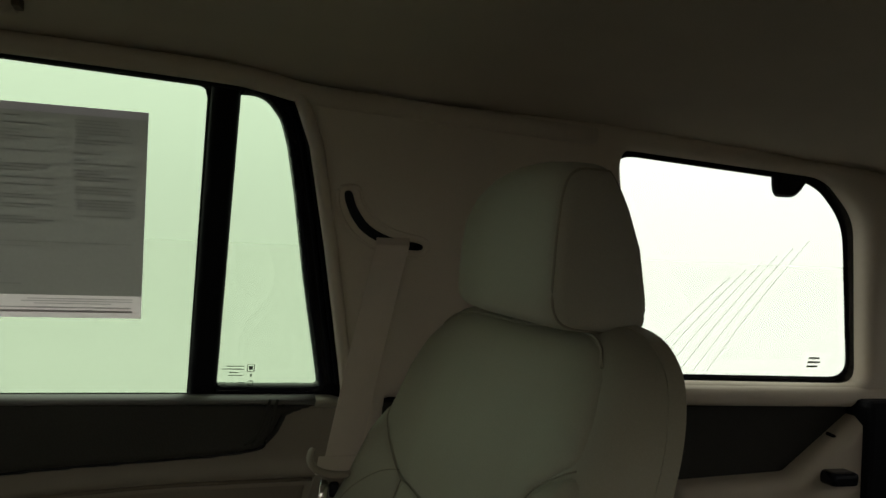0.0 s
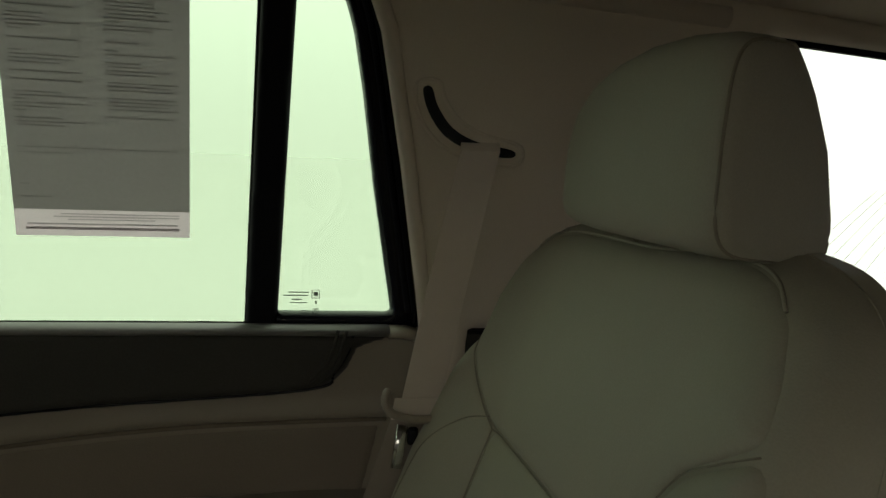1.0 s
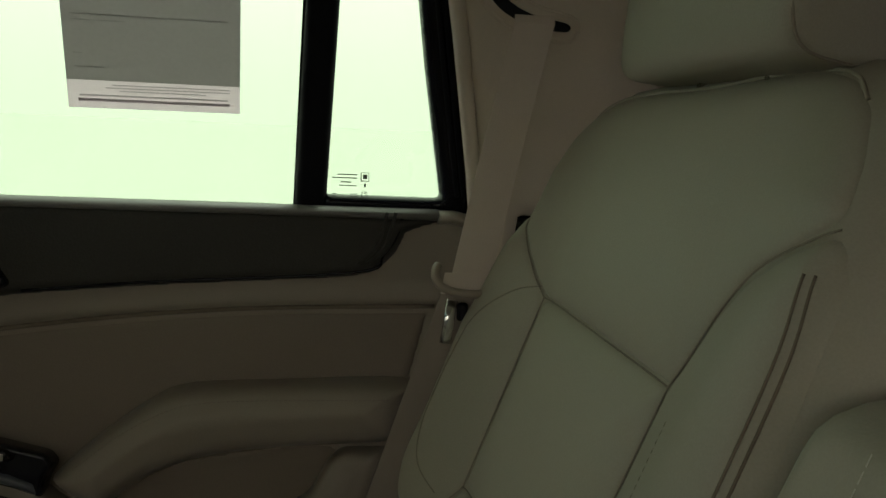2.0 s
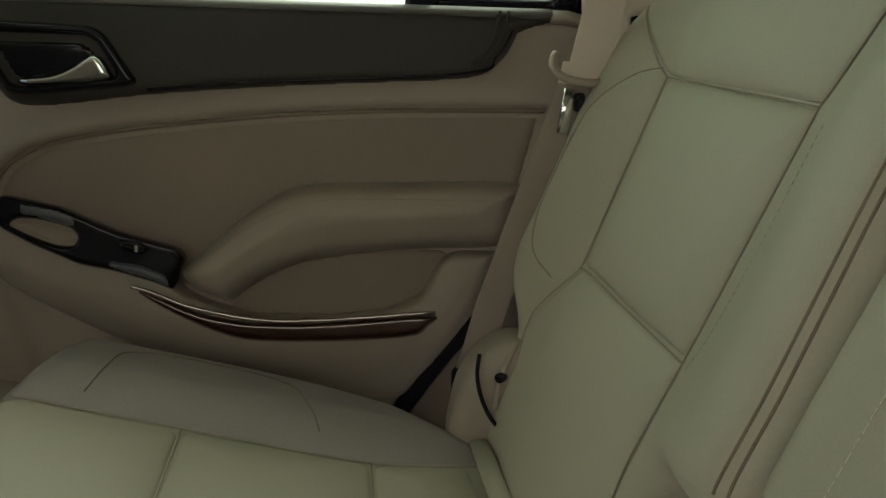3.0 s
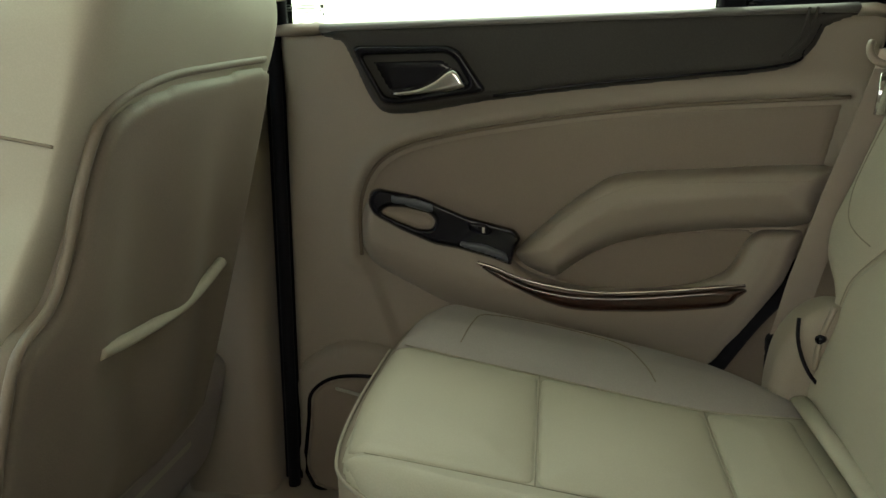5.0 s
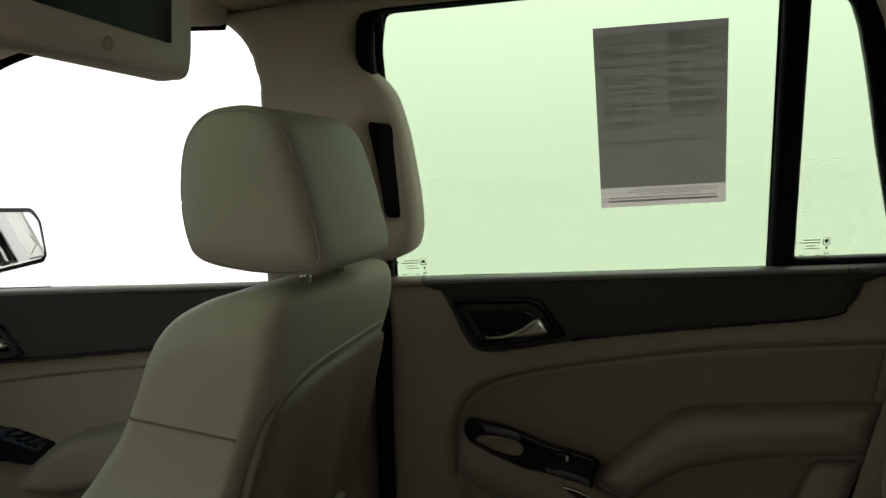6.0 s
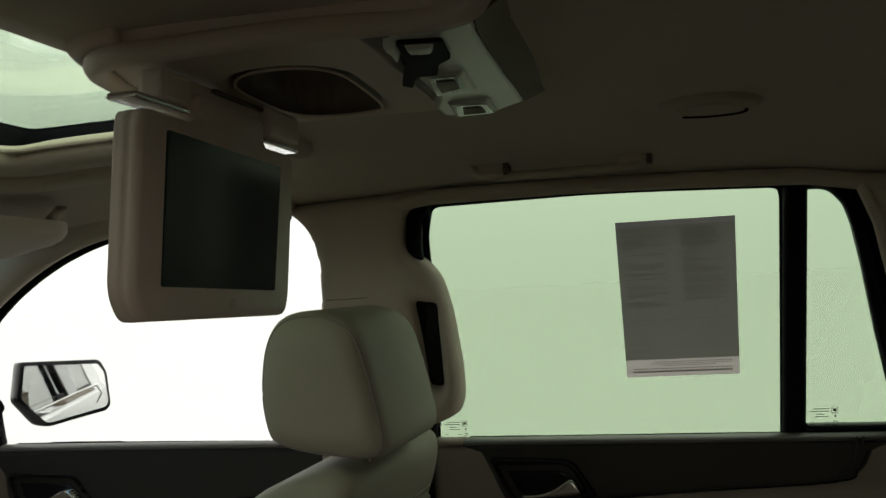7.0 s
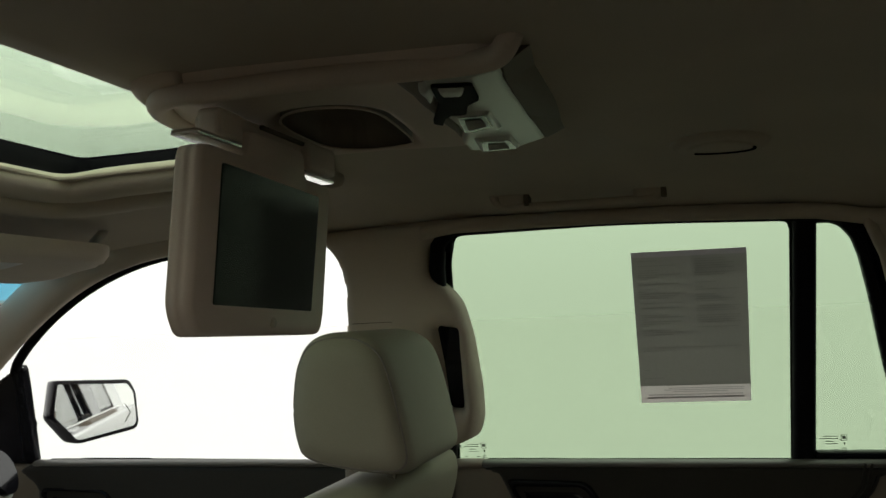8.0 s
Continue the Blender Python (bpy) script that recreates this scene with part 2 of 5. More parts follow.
def tube(name, pts, rad, material, parent=None, label="", n=10, flat=1.0, up=(0, 0, 1)):
    """A bar along the points; flat squashes it along up."""
    p = [Vector(q) for q in pts]
    verts, faces = [], []
    upv = Vector(up)
    for i, q in enumerate(p):
        d = (p[min(i + 1, len(p) - 1)] - p[max(i - 1, 0)]).normalized()
        s = d.cross(upv).normalized()
        t = s.cross(d).normalized()
        for k in range(n):
            a = 2 * math.pi * k / n
            verts.append(q + s * (rad * math.cos(a)) + t * (rad * flat * math.sin(a)))
    for i in range(len(p) - 1):
        for k in range(n):
            a, b = i * n + k, i * n + (k + 1) % n
            faces.append((a, b, b + n, a + n))
    faces.append(tuple(range(n)))
    faces.append(tuple(range(len(verts) - n, len(verts))))
    ob = mesh_ob(name, verts, faces, material, None, label)
    return under(ob, parent) if parent else ob


def box(name, lo, hi, material, parent=None, label="", bevel=0.004, seg=2, turn=None):
    """A bevelled block; turn: a matrix applied about its middle."""
    bm = bmesh.new()
    bmesh.ops.create_cube(bm, size=1)
    c = (Vector(lo) + Vector(hi)) / 2
    s = Vector(hi) - Vector(lo)
    for v in bm.verts:
        v.co = Vector((v.co.x * s.x, v.co.y * s.y, v.co.z * s.z))
    if bevel:
        bmesh.ops.bevel(bm, geom=list(bm.edges), offset=min(bevel, 0.45 * min(s)), segments=seg, affect="EDGES", profile=0.5)
    for v in bm.verts:
        v.co = c + ((turn @ v.co) if turn else v.co)
    ob = part(name, bm, material, None, label, smooth=False)
    return under(ob, parent) if parent else ob


def slab(name, poly, place, thick, material, parent=None, label=""):
    """A flat sheet with the outline poly on a surface, with thickness."""
    n = len(poly)
    a = [place(u, v, 0.0) for u, v in poly]
    b = [place(u, v, -thick) for u, v in poly]
    faces = [tuple(range(n)), tuple(range(2 * n - 1, n - 1, -1))] + [(i, (i + 1) % n, n + (i + 1) % n, n + i) for i in range(n)]
    ob = mesh_ob(name, a + b, faces, material, None, label, smooth=False)
    return under(ob, parent) if parent else ob


# ---- surfaces that the trim follows ----
SILL, YG, LEAN = 0.80, 1.50, 0.36


def on_glass(u, v, h):
    return u, YG - LEAN * (v - SILL) - h, v


def on_door(u, v, h):
    return u, 1.50 - h + 0 * u, v + 0 * u


def on_moulding(ref):
    """Places on the rear door panel whose outline is known at the depth ref."""
    def place(u, v, h):
        k = (1.50 - h - 0.30) / (ref - 0.30)
        return -0.16 + (u + 0.16) * k, 1.50 - h + 0 * u, 0.80 + (v - 0.80) * k
    return place


def edge_z(x):
    return np.interp(x, [-1.8, -1.3, -0.9, -0.5, 0.0, 0.12, 0.55, 0.95, 1.5], [1.08, 1.19, 1.222, 1.226, 1.212, 1.196, 1.172, 1.145, 1.09])


def ceil_z(x, y):
    t = np.clip(np.abs(y - 0.62) / 0.75, 0, 1.2)
    return edge_z(x) + 0.050 * (1 - t ** 3)


def on_ceiling(u, v, h):
    return u, v, ceil_z(u, v) - h


# ---- the ground and the shell of the car ----
def ground():
    bm = bmesh.new()
    bmesh.ops.create_circle(bm, cap_ends=True, radius=900, segments=64)
    for v in bm.verts:
        v.co.z = -0.62
    g = part("ground", bm, SNOW, smooth=False)
    tagged(g, "pale bare ground round the parked car", "ground", kind="structure")
    # dark sheet added out of view, to cut light bounced up into the car
    tagged(box("pavement", (-20, -25, -0.66), (20, 9, -0.60), ASPHALT, bevel=0.0), "unseen dark asphalt added to cut light bounced off the ground", "pavement", kind="structure")


ground()


def rounded(poly, r=0.05, n=5):
    """The outline with its corners rounded."""
    p = [Vector(q) for q in poly]
    out = []
    for i in range(len(p)):
        a, b, c = p[i - 1], p[i], p[(i + 1) % len(p)]
        ra = min(r, 0.45 * (a - b).length, 0.45 * (c - b).length)
        s, e = b + (a - b).normalized() * ra, b + (c - b).normalized() * ra
        for k in range(n + 1):
            t = k / n
            out.append(tuple(s * (1 - t) ** 2 + b * 2 * t * (1 - t) + e * t * t))
    return out


SUN_HOLE = rounded([(-0.930, 0.30), (-0.937, 0.74), (-0.937, 0.862), (-0.85, 0.860), (-0.76, 0.862), (-0.66, 0.856), (-0.603, 0.840), (-0.606, 0.30)], 0.03)


TRAY = crom([(-0.510, 0.640), (-0.519, 0.711), (-0.514, 0.771), (-0.484, 0.800), (-0.438, 0.799), (-0.422, 0.778), (-0.414, 0.704), (-0.413, 0.638), (-0.436, 0.606), (-0.480, 0.604)], 5)


def headliner():
    roof = [(-1.36, -0.14), (-1.40, 0.6), (-1.36, 1.38), (1.5, 1.38), (1.5, -0.14)]
    ob = relief("ceiling", on_ceiling, roof, 0.0, 0.01, LINER, holes=[SUN_HOLE, TRAY], cell=0.02, skirt=0.004)
    tagged(ob, "beige cloth headliner with a sunroof opening", "headliner", kind="structure")

    def above(u, v, h):
        return u, v, ceil_z(u, v) + 0.07 + h
    sk = relief("roof_skin", above, [(-1.40, -0.3), (-1.44, 0.6), (-1.40, 1.46), (1.6, 1.46), (1.6, -0.3)], 0.0, 0.01, PAINT,
                holes=[rounded([(-1.06, 0.24), (-1.06, 1.02), (-0.56, 1.02), (-0.56, 0.24)], 0.06)], cell=0.03, skirt=0.01)
    tagged(sk, "white painted steel roof of the car", "car roof", kind="structure")
    s = thing("sunroof", (-0.8, 0.62, 1.30), "tinted glass sunroof with a black frame, closed", "sunroof", kind="structure")

    # black frame round the glass and the walls of the shaft under it
    out = rounded([(-1.06, 0.22), (-1.06, 1.04), (-0.55, 1.04), (-0.55, 0.22)], 0.05)
    inn = rounded([(-0.989, 0.28), (-0.989, 0.963), (-0.585, 0.963), (-0.585, 0.28)], 0.02)
    relief("frame", lambda u, v, h: (u + 0 * v, v + 0 * u, 1.319 - h), out, 0.004, 0.004, BLACK, s, "black plastic frame", holes=[inn], cell=0.012, skirt=0.002)
    n = len(inn)
    ring = [(u, v, float(ceil_z(u, v)) + 0.004) for u, v in inn] + [(u, v, 1.318) for u, v in inn]
    cu, cv = -0.787, 0.62
    ring += [(cu + (u - cu) * 1.02, cv + (v - cv) * 1.012, z) for u, v, z in ring]
    fcs = [(i, (i + 1) % n, n + (i + 1) % n, n + i) for i in range(n)] + [(2 * n + i, 3 * n + i, 3 * n + (i + 1) % n, 2 * n + (i + 1) % n) for i in range(n)]
    fcs += [(i, 2 * n + i, 2 * n + (i + 1) % n, (i + 1) % n) for i in range(n)]
    under(mesh_ob("shaft", ring, fcs, RUBBER, None, "black wall of the opening"), s)
    for k in range(3):
        z = 1.276 + 0.011 * k
        tube("rail", [(x, 0.956 - 0.004 * k, z) for x in np.linspace(-0.975, -0.60, 8)], 0.0022, BLACK, s)
    slab("pane", [(-1.05, 0.24), (-1.05, 1.02), (-0.56, 1.02), (-0.56, 0.24)], lambda u, v, h: (u, v, 1.326 + h), 0.005, ROOFGLASS, s, "green tinted roof glass").visible_shadow = False
    # soft rolls ahead of the opening
    for d, z, rad in ((0.052, 0.010, 0.046), (0.118, 0.020, 0.040)):
        roll = crom([(-0.930 - d, 0.20), (-0.934 - d, 0.55), (-0.935 - d, 0.78), (-0.922 - 0.8 * d, 0.866 + 0.7 * d), (-0.84, 0.862 + d), (-0.72, 0.862 + d), (-0.60, 0.850 + d)], 8, closed=False)
        tube("rim", [(u, v, float(ceil_z(u, v)) - z + 0.012) for u, v in roll], rad, LINER, s, "padded cloth rim", flat=0.42, n=20)
    ed = tube("ceiling_edge", [on_glass(u, v - 0.0045, 0.030) for u, v in crom([(-0.585, 1.216), (-0.54, 1.222), (-0.50, 1.2235), (-0.247, 1.2205), (0.013, 1.2085), (0.07, 1.202), (0.13, 1.192), (0.25, 1.184), (0.50, 1.170)], 6, closed=False)], 0.0125, LINER, n=14)
    tagged(ed, "beige cloth edge of the headliner over the rear window", "headliner", kind="structure")


headliner()


def side_shell():
    # outer skin below the windows, right-hand side
    w = box("wall_right", (-2.3, 1.585, -0.3), (1.7, 1.62, 0.780), PAINT, bevel=0.01)
    tagged(w, "white painted outer side of the car", "car body", kind="structure")
    tagged(box("sill_trim", (-0.16, 1.520, -0.02), (0.80, 1.575, 0.785), TAN_PAD, bevel=0.01), "dark tan lining behind the rear door", "car body", kind="structure")
    tagged(box("door_jamb_rear", (0.222, 1.492, 0.60), (0.60, 1.508, 0.822), RUBBER, bevel=0.004), "black rear door jamb", "car body", kind="structure")
    tagged(box("shoulder", (-2.2, 1.515, 0.735), (1.6, 1.60, 0.766), PAINT, bevel=0.008), "white painted shoulder of the body under the windows", "car body", kind="structure")
    for nm, poly, m, words in (("pillar_skin_rear", [(0.242, 0.76), (0.165, 1.13), (0.47, 1.15), (0.55, 0.76)], GLOSS, "gloss black outer pillar"), ("pillar_skin_back", [(1.10, 0.76), (1.00, 1.12), (1.45, 1.09), (1.55, 0.76)], PAINT, "white painted rear corner of the body")):
        tagged(slab(nm, poly, lambda u, v, h: on_glass(u, v, -0.024 - h), 0.004, m), words, "car body", kind="structure")
    tagged(box("belt_strip", (-1.5, 1.530, 0.762), (1.12, 1.548, 0.788), CHROME, bevel=0.004), "bright strip along the outer window sill", "car body", kind="structure")
    tagged(box("door_jamb", (-0.70, 1.502, -0.02), (-0.56, 1.575, 0.77), RUBBER, bevel=0.005), "black door jamb", "car body", kind="structure")
    f = box("floor", (-2.2, -0.3, -0.10), (1.6, 1.58, -0.02), CARPET, bevel=0.0)
    tagged(f, "brown carpet on the car floor", "car floor", kind="structure")
    tagged(box("footwell_step", (-1.2, 0.95, -0.025), (-0.30, 1.425, 0.05), CARPET, bevel=0.02, seg=3), "beige carpet step inside the door sill", "car floor", kind="structure")
    tagged(box("door_sill", (-1.2, 1.40, -0.024), (-0.30, 1.52, 0.095), TAN, bevel=0.025, seg=4), "tan plastic door sill cover", "car floor", kind="structure")
    # unseen driver side, added to close the car and limit the light inside
    tagged(box("wall_left", (-2.2, -0.36, -0.3), (1.6, -0.28, 0.79), TAN, bevel=0.01), "tan inner side of the car", "car body", kind="structure")

    def left(u, v, h):
        return u, -0.26 + LEAN * (v - SILL) + h, v
    wins = [[(-1.60, 0.80), (-1.50, 1.02), (-1.30, 1.15), (-1.10, 1.20), (-0.77, 1.20), (-0.80, 0.80)], [(-0.57, 0.80), (-0.54, 1.20), (0.05, 1.19), (0.17, 0.80)], [(0.60, 0.83), (0.55, 1.14), (0.90, 1.11), (1.02, 0.83)]]
    up = relief("wall_left_upper", left, [(-2.1, 0.77), (-1.75, 0.95), (-1.4, 1.24), (1.45, 1.24), (1.6, 0.77)], 0.01, 0.01, TRIM, holes=[rounded(w, 0.03) for w in wins], cell=0.02, skirt=0.03)
    tagged(up, "unseen beige pillars added on the driver side of the car", "pillar", kind="structure")
    g = thing("window_left", (0, -0.25, 0.8), "unseen side windows added on the driver side, tinted to set the light", "car window", kind="structure")
    for lo, hi, m in ((-1.70, -0.70, DRIVER_SIDE), (-0.62, 0.22, LEFT_REAR), (0.50, 1.08, GREY)):
        slab("pane", [(lo, 0.78), (lo, 1.22), (hi, 1.22), (hi, 0.78)], lambda u, v, h: left(u, v, h - 0.012), 0.005, m, g).visible_shadow = False
    tagged(box("wall_rear", (1.56, -0.3, -0.1), (1.62, 1.50, 0.84), TAN, bevel=0.01), "tan tailgate lining", "car body", kind="structure")
    tg = slab("window_rear", [(-0.2, 0.84), (1.44, 0.84), (1.34, 1.20), (-0.1, 1.20)], lambda u, v, h: (1.60 - 0.3 * (v - 0.84) + h, u, v), 0.005, GREY)
    tg.visible_shadow = False
    tagged(tg, "tinted tailgate window", "car window", kind="structure")
    tagged(box("wall_front", (-2.26, -0.3, -0.1), (-2.2, 1.58, 0.70), DARK, bevel=0.01), "dark bulkhead under the dashboard", "car body", kind="structure")


side_shell()


# ---- pillars and side trim ----
def b_pillar():
    def place(u, v, h):
        return u, 1.425 - 0.22 * (v - 0.84) - h, v
    t = thing("pillar_trim_centre", (-0.66, 1.44, 0.3), "moulded beige centre pillar trim with a black belt slot", "pillar trim", kind="structure")
    right = [(-0.575, 0.835), (-0.530, 0.854), (-0.518, 0.885), (-0.516, 0.94), (-0.523, 1.036), (-0.535, 1.092), (-0.554, 1.118), (-0.578, 1.138), (-0.585, 1.160), (-0.579, 1.180), (-0.564, 1.197), (-0.545, 1.209), (-0.525, 1.236)]
    left = [(-0.80, 1.225), (-0.765, 1.195), (-0.748, 1.165), (-0.742, 1.125), (-0.748, 1.061), (-0.766, 0.96), (-0.778, 0.83)]
    hole = rounded([(-0.580, 1.052), (-0.543, 1.047), (-0.547, 0.903), (-0.573, 0.906)], 0.008)
    relief("upper_trim", place, rounded(right + left, 0.02, 3), 0.028, 0.03, TRIM, t, holes=[hole], cell=0.005, skirt=0.03)
    slab("belt_slot", [(-0.590, 1.062), (-0.539, 1.058), (-0.541, 0.893), (-0.585, 0.895)], lambda u, v, h: place(u, v, h - 0.006), 0.004, BLACK, t, "black belt slot")
    # seam across the trim
    tube("seam", [(x, 1.425 - 0.22 * (1.062 - 0.84) - 0.0275, 1.062 + 0.008 * (x + 0.7)) for x in np.linspace(-0.730, -0.655, 8)], 0.0008, STITCH, t)

    def low(u, v, h):
        return u, 1.46 - h, v
    relief("lower_trim", low, [(-0.80, -0.02), (-0.80, 0.85), (-0.628, 0.85), (-0.645, 0.3), (-0.655, -0.02)], 0.02, 0.03, TAN, t, cell=0.01, skirt=0.06)
    tube("door_seal", [(-0.603, 1.475, 0.86), (-0.606, 1.478, 0.77), (-0.622, 1.478, 0.30), (-0.632, 1.478, 0.0)], 0.0095, RUBBER, t, "black rubber door seal")
    tube("window_seal", [on_glass(u, v, 0.02) for u, v in [(-0.598, 0.80), (-0.584, 0.92), (-0.576, 1.05), (-0.570, 1.15), (-0.562, 1.19), (-0.54, 1.215)]], 0.014, RUBBER, t, "black rubber window channel")


b_pillar()

CARGO_HOLE = rounded([(0.540, 1.156), (0.885, 1.136), (0.955, 1.080), (1.048, 0.818), (0.640, 0.824)], 0.03)


def c_pillar():
    def place(u, v, h):
        return u, np.where(v > SILL, 1.478 - LEAN * (v - SILL), 1.478 + 0 * v) - h, v
    t = thing("pillar_trim_rear", (0.4, 1.48, 0.2), "large beige side trim panel behind the rear door", "pillar trim", kind="structure")
    poly = [(0.215, 0.45), (0.210, 0.80), (0.200, 0.85), (0.137, 1.13), (0.112, 1.192), (0.55, 1.185), (1.5, 1.10), (1.5, 0.80), (0.262, 0.80), (0.245, 0.45)]
    slot = crom([(0.178, 1.074), (0.186, 1.051), (0.207, 1.026), (0.241, 1.011), (0.281, 1.006), (0.283, 1.0145), (0.244, 1.0215), (0.214, 1.0355), (0.195, 1.058), (0.187, 1.076)], 4)
    relief("trim_panel", place, poly, 0.014, 0.02, TRIM, t, holes=[CARGO_HOLE], cell=0.006, skirt=0.02)
    slab("belt_slot", [tuple(q) for q in slot], lambda u, v, h: tuple(float(c) for c in place(u, v, h + 0.0152)), 0.004, BLACK, t, "black arched belt slot")
    sur = crom([(0.171, 1.079), (0.177, 1.047), (0.201, 1.019), (0.239, 1.002), (0.288, 0.997), (0.292, 1.019), (0.249, 1.030), (0.221, 1.044), (0.203, 1.064), (0.194, 1.083)], 4)
    tube("slot_surround", [tuple(float(c) for c in place(u, v, 0.0142)) for u, v in np.vstack([sur, sur[:1]])], 0.0022, TRIM, t, "raised slot surround", n=8)
    # padded roll beside the door
    tube("door_roll", [tuple(float(c) for c in place(u, v, 0.012)) for u, v in [(0.210, 0.79), (0.200, 0.85), (0.169, 1.00), (0.139, 1.13), (0.114, 1.188)]], 0.009, TRIM, t, "rounded edge of the trim")
    # cargo side below the window: dark box with the shade in its colour, ledge and light lower trim
    box("cargo_shade_lining", (0.235, 1.475, 0.30), (1.10, 1.52, 0.795), DARK, t, "cargo side lining, coloured dark for the shade there", bevel=0.01)
    tube("cargo_sill", [(0.56, 1.468, 0.806), (0.8, 1.468, 0.803), (1.06, 1.468, 0.800), (1.3, 1.46, 0.80)], 0.016, TRIM, t, "beige window sill")
    relief("cargo_lower", lambda u, v, h: (u, 1.455 - h, v), [(0.70, 0.45), (0.70, 0.672), (0.905, 0.682), (1.03, 0.78), (1.5, 0.79), (1.5, 0.45)], 0.02, 0.012, TRIM, t, "light beige lower cargo trim", cell=0.01, skirt=0.02)
    g = thing("cargo_window", (0.75, 1.44, 0.85), "fixed cargo side window with a black border", "car window", kind="structure")
    slab("pane", [(0.48, 1.18), (0.98, 1.16), (1.085, 0.795), (0.58, 0.795)], lambda u, v, h: on_glass(u, v, h - 0.015), 0.004, CARGO, g, "tinted cargo glass").visible_shadow = False
    fr = rounded([(0.515, 1.175), (0.905, 1.152), (0.975, 1.085), (1.07, 0.800), (0.61, 0.806)], 0.03)
    relief("border", lambda u, v, h: on_glass(u, v, h - 0.010), fr, 0.002, 0.002, BLACK, g, "black glass border",
           holes=[rounded([(0.548, 1.150), (0.880, 1.130), (0.948, 1.074), (1.040, 0.827), (0.648, 0.832)], 0.035)], cell=0.005, skirt=0.002)
    c = rounded([(0.80, 1.152), (0.868, 1.148), (0.858, 1.116), (0.848, 1.107), (0.820, 1.107), (0.812, 1.116)], 0.008)
    relief("latch", lambda u, v, h: on_glass(u, v, h - 0.008), c, 0.008, 0.004, BLACK, g, "black window latch", cell=0.004, skirt=0.004)
    for i, (x, z, w) in enumerate([(0.955, 0.858, 0.018), (0.955, 0.851, 0.022), (0.955, 0.844, 0.020), (0.968, 0.858, 0.006)]):
        slab("mark", [(x, z), (x + w, z), (x + w, z + 0.003), (x, z + 0.003)], lambda u, v, h: on_glass(u, v, h - 0.006), 0.001, STAMP, g)
    for i in range(6):
        x = 0.66 + 0.024 * i
        tube("wire", [on_glass(x + 0.10 * k + 0.02 * k * k, 0.835 + (0.15 + 0.012 * i) * k, -0.013) for k in (0, 0.35, 0.7, 1)], 0.0003, PLATE, g, "fine aerial wire in the glass", n=5)


c_pillar()


def rear_pillar():
    t = box("pillar_trim_back", (1.02, 1.42, 0.55), (1.10, 1.50, 0.80), RUBBER, bevel=0.01)
    tagged(t, "dark plastic cargo post by the tailgate", "pillar trim", kind="structure")
    b = thing("belt_buckle", (0.97, 1.43, 0.69), "dark grey belt buckle on a short cord", "belt buckle")
    box("body", (0.945, 1.405, 0.672), (0.995, 1.445, 0.694), BLACK, b, bevel=0.008, seg=3)
    tube("cord", [(0.985, 1.44, 0.69), (1.0, 1.445, 0.715), (0.995, 1.45, 0.735), (0.97, 1.455, 0.745)], 0.003, RUBBER, b)


rear_pillar()


# ---- the rear door ----
def bars_on_glass(name, x0, z0, parent):
    """The small etched mark in a glass corner: a square and rows that cannot be read."""
    rows = [(0.0015, 0.002, 0.005, 0.005), (-0.028, 0.006, 0.023, 0.0012), (-0.034, 0.002, 0.029, 0.0012), (-0.024, -0.003, 0.012, 0.0012),
            (-0.026, -0.007, 0.020, 0.001), (0.0035, -0.008, 0.002, 0.004), (-0.034, -0.017, 0.006, 0.001), (-0.012, -0.017, 0.008, 0.001), (0.003, -0.016, 0.003, 0.001)]
    for cx, cz, w, hgt in ((0.004, 0.0045, 0.0045, 0.005), (0.0045, -0.0165, 0.003, 0.0028)):
        tube(name, [on_glass(x0 + cx + a * w, z0 + cz + b * hgt, 0.001) for a, b in ((-1, -1), (1, -1), (1, 1), (-1, 1), (-1, -1))], 0.0006, STAMP, parent, n=5)
    tube(name, [on_glass(x0 - 0.044 + 0.005 * math.cos(t), z0 + 0.004 + 0.004 * math.sin(t), 0.001) for t in np.linspace(0, 2 * math.pi, 15)], 0.0006, STAMP, parent, n=5)
    tube(name, [on_glass(x0 - 0.047, z0 + 0.004, 0.001), on_glass(x0 - 0.041, z0 + 0.004, 0.001)], 0.0012, STAMP, parent, n=5)
    for dx, dz, w, h in rows:
        slab(name, [(x0 + dx, z0 + dz), (x0 + dx + w, z0 + dz), (x0 + dx + w, z0 + dz + h), (x0 + dx, z0 + dz + h)], lambda u, v, q: on_glass(u, v, q + 0.001), 0.0008, STAMP, parent)


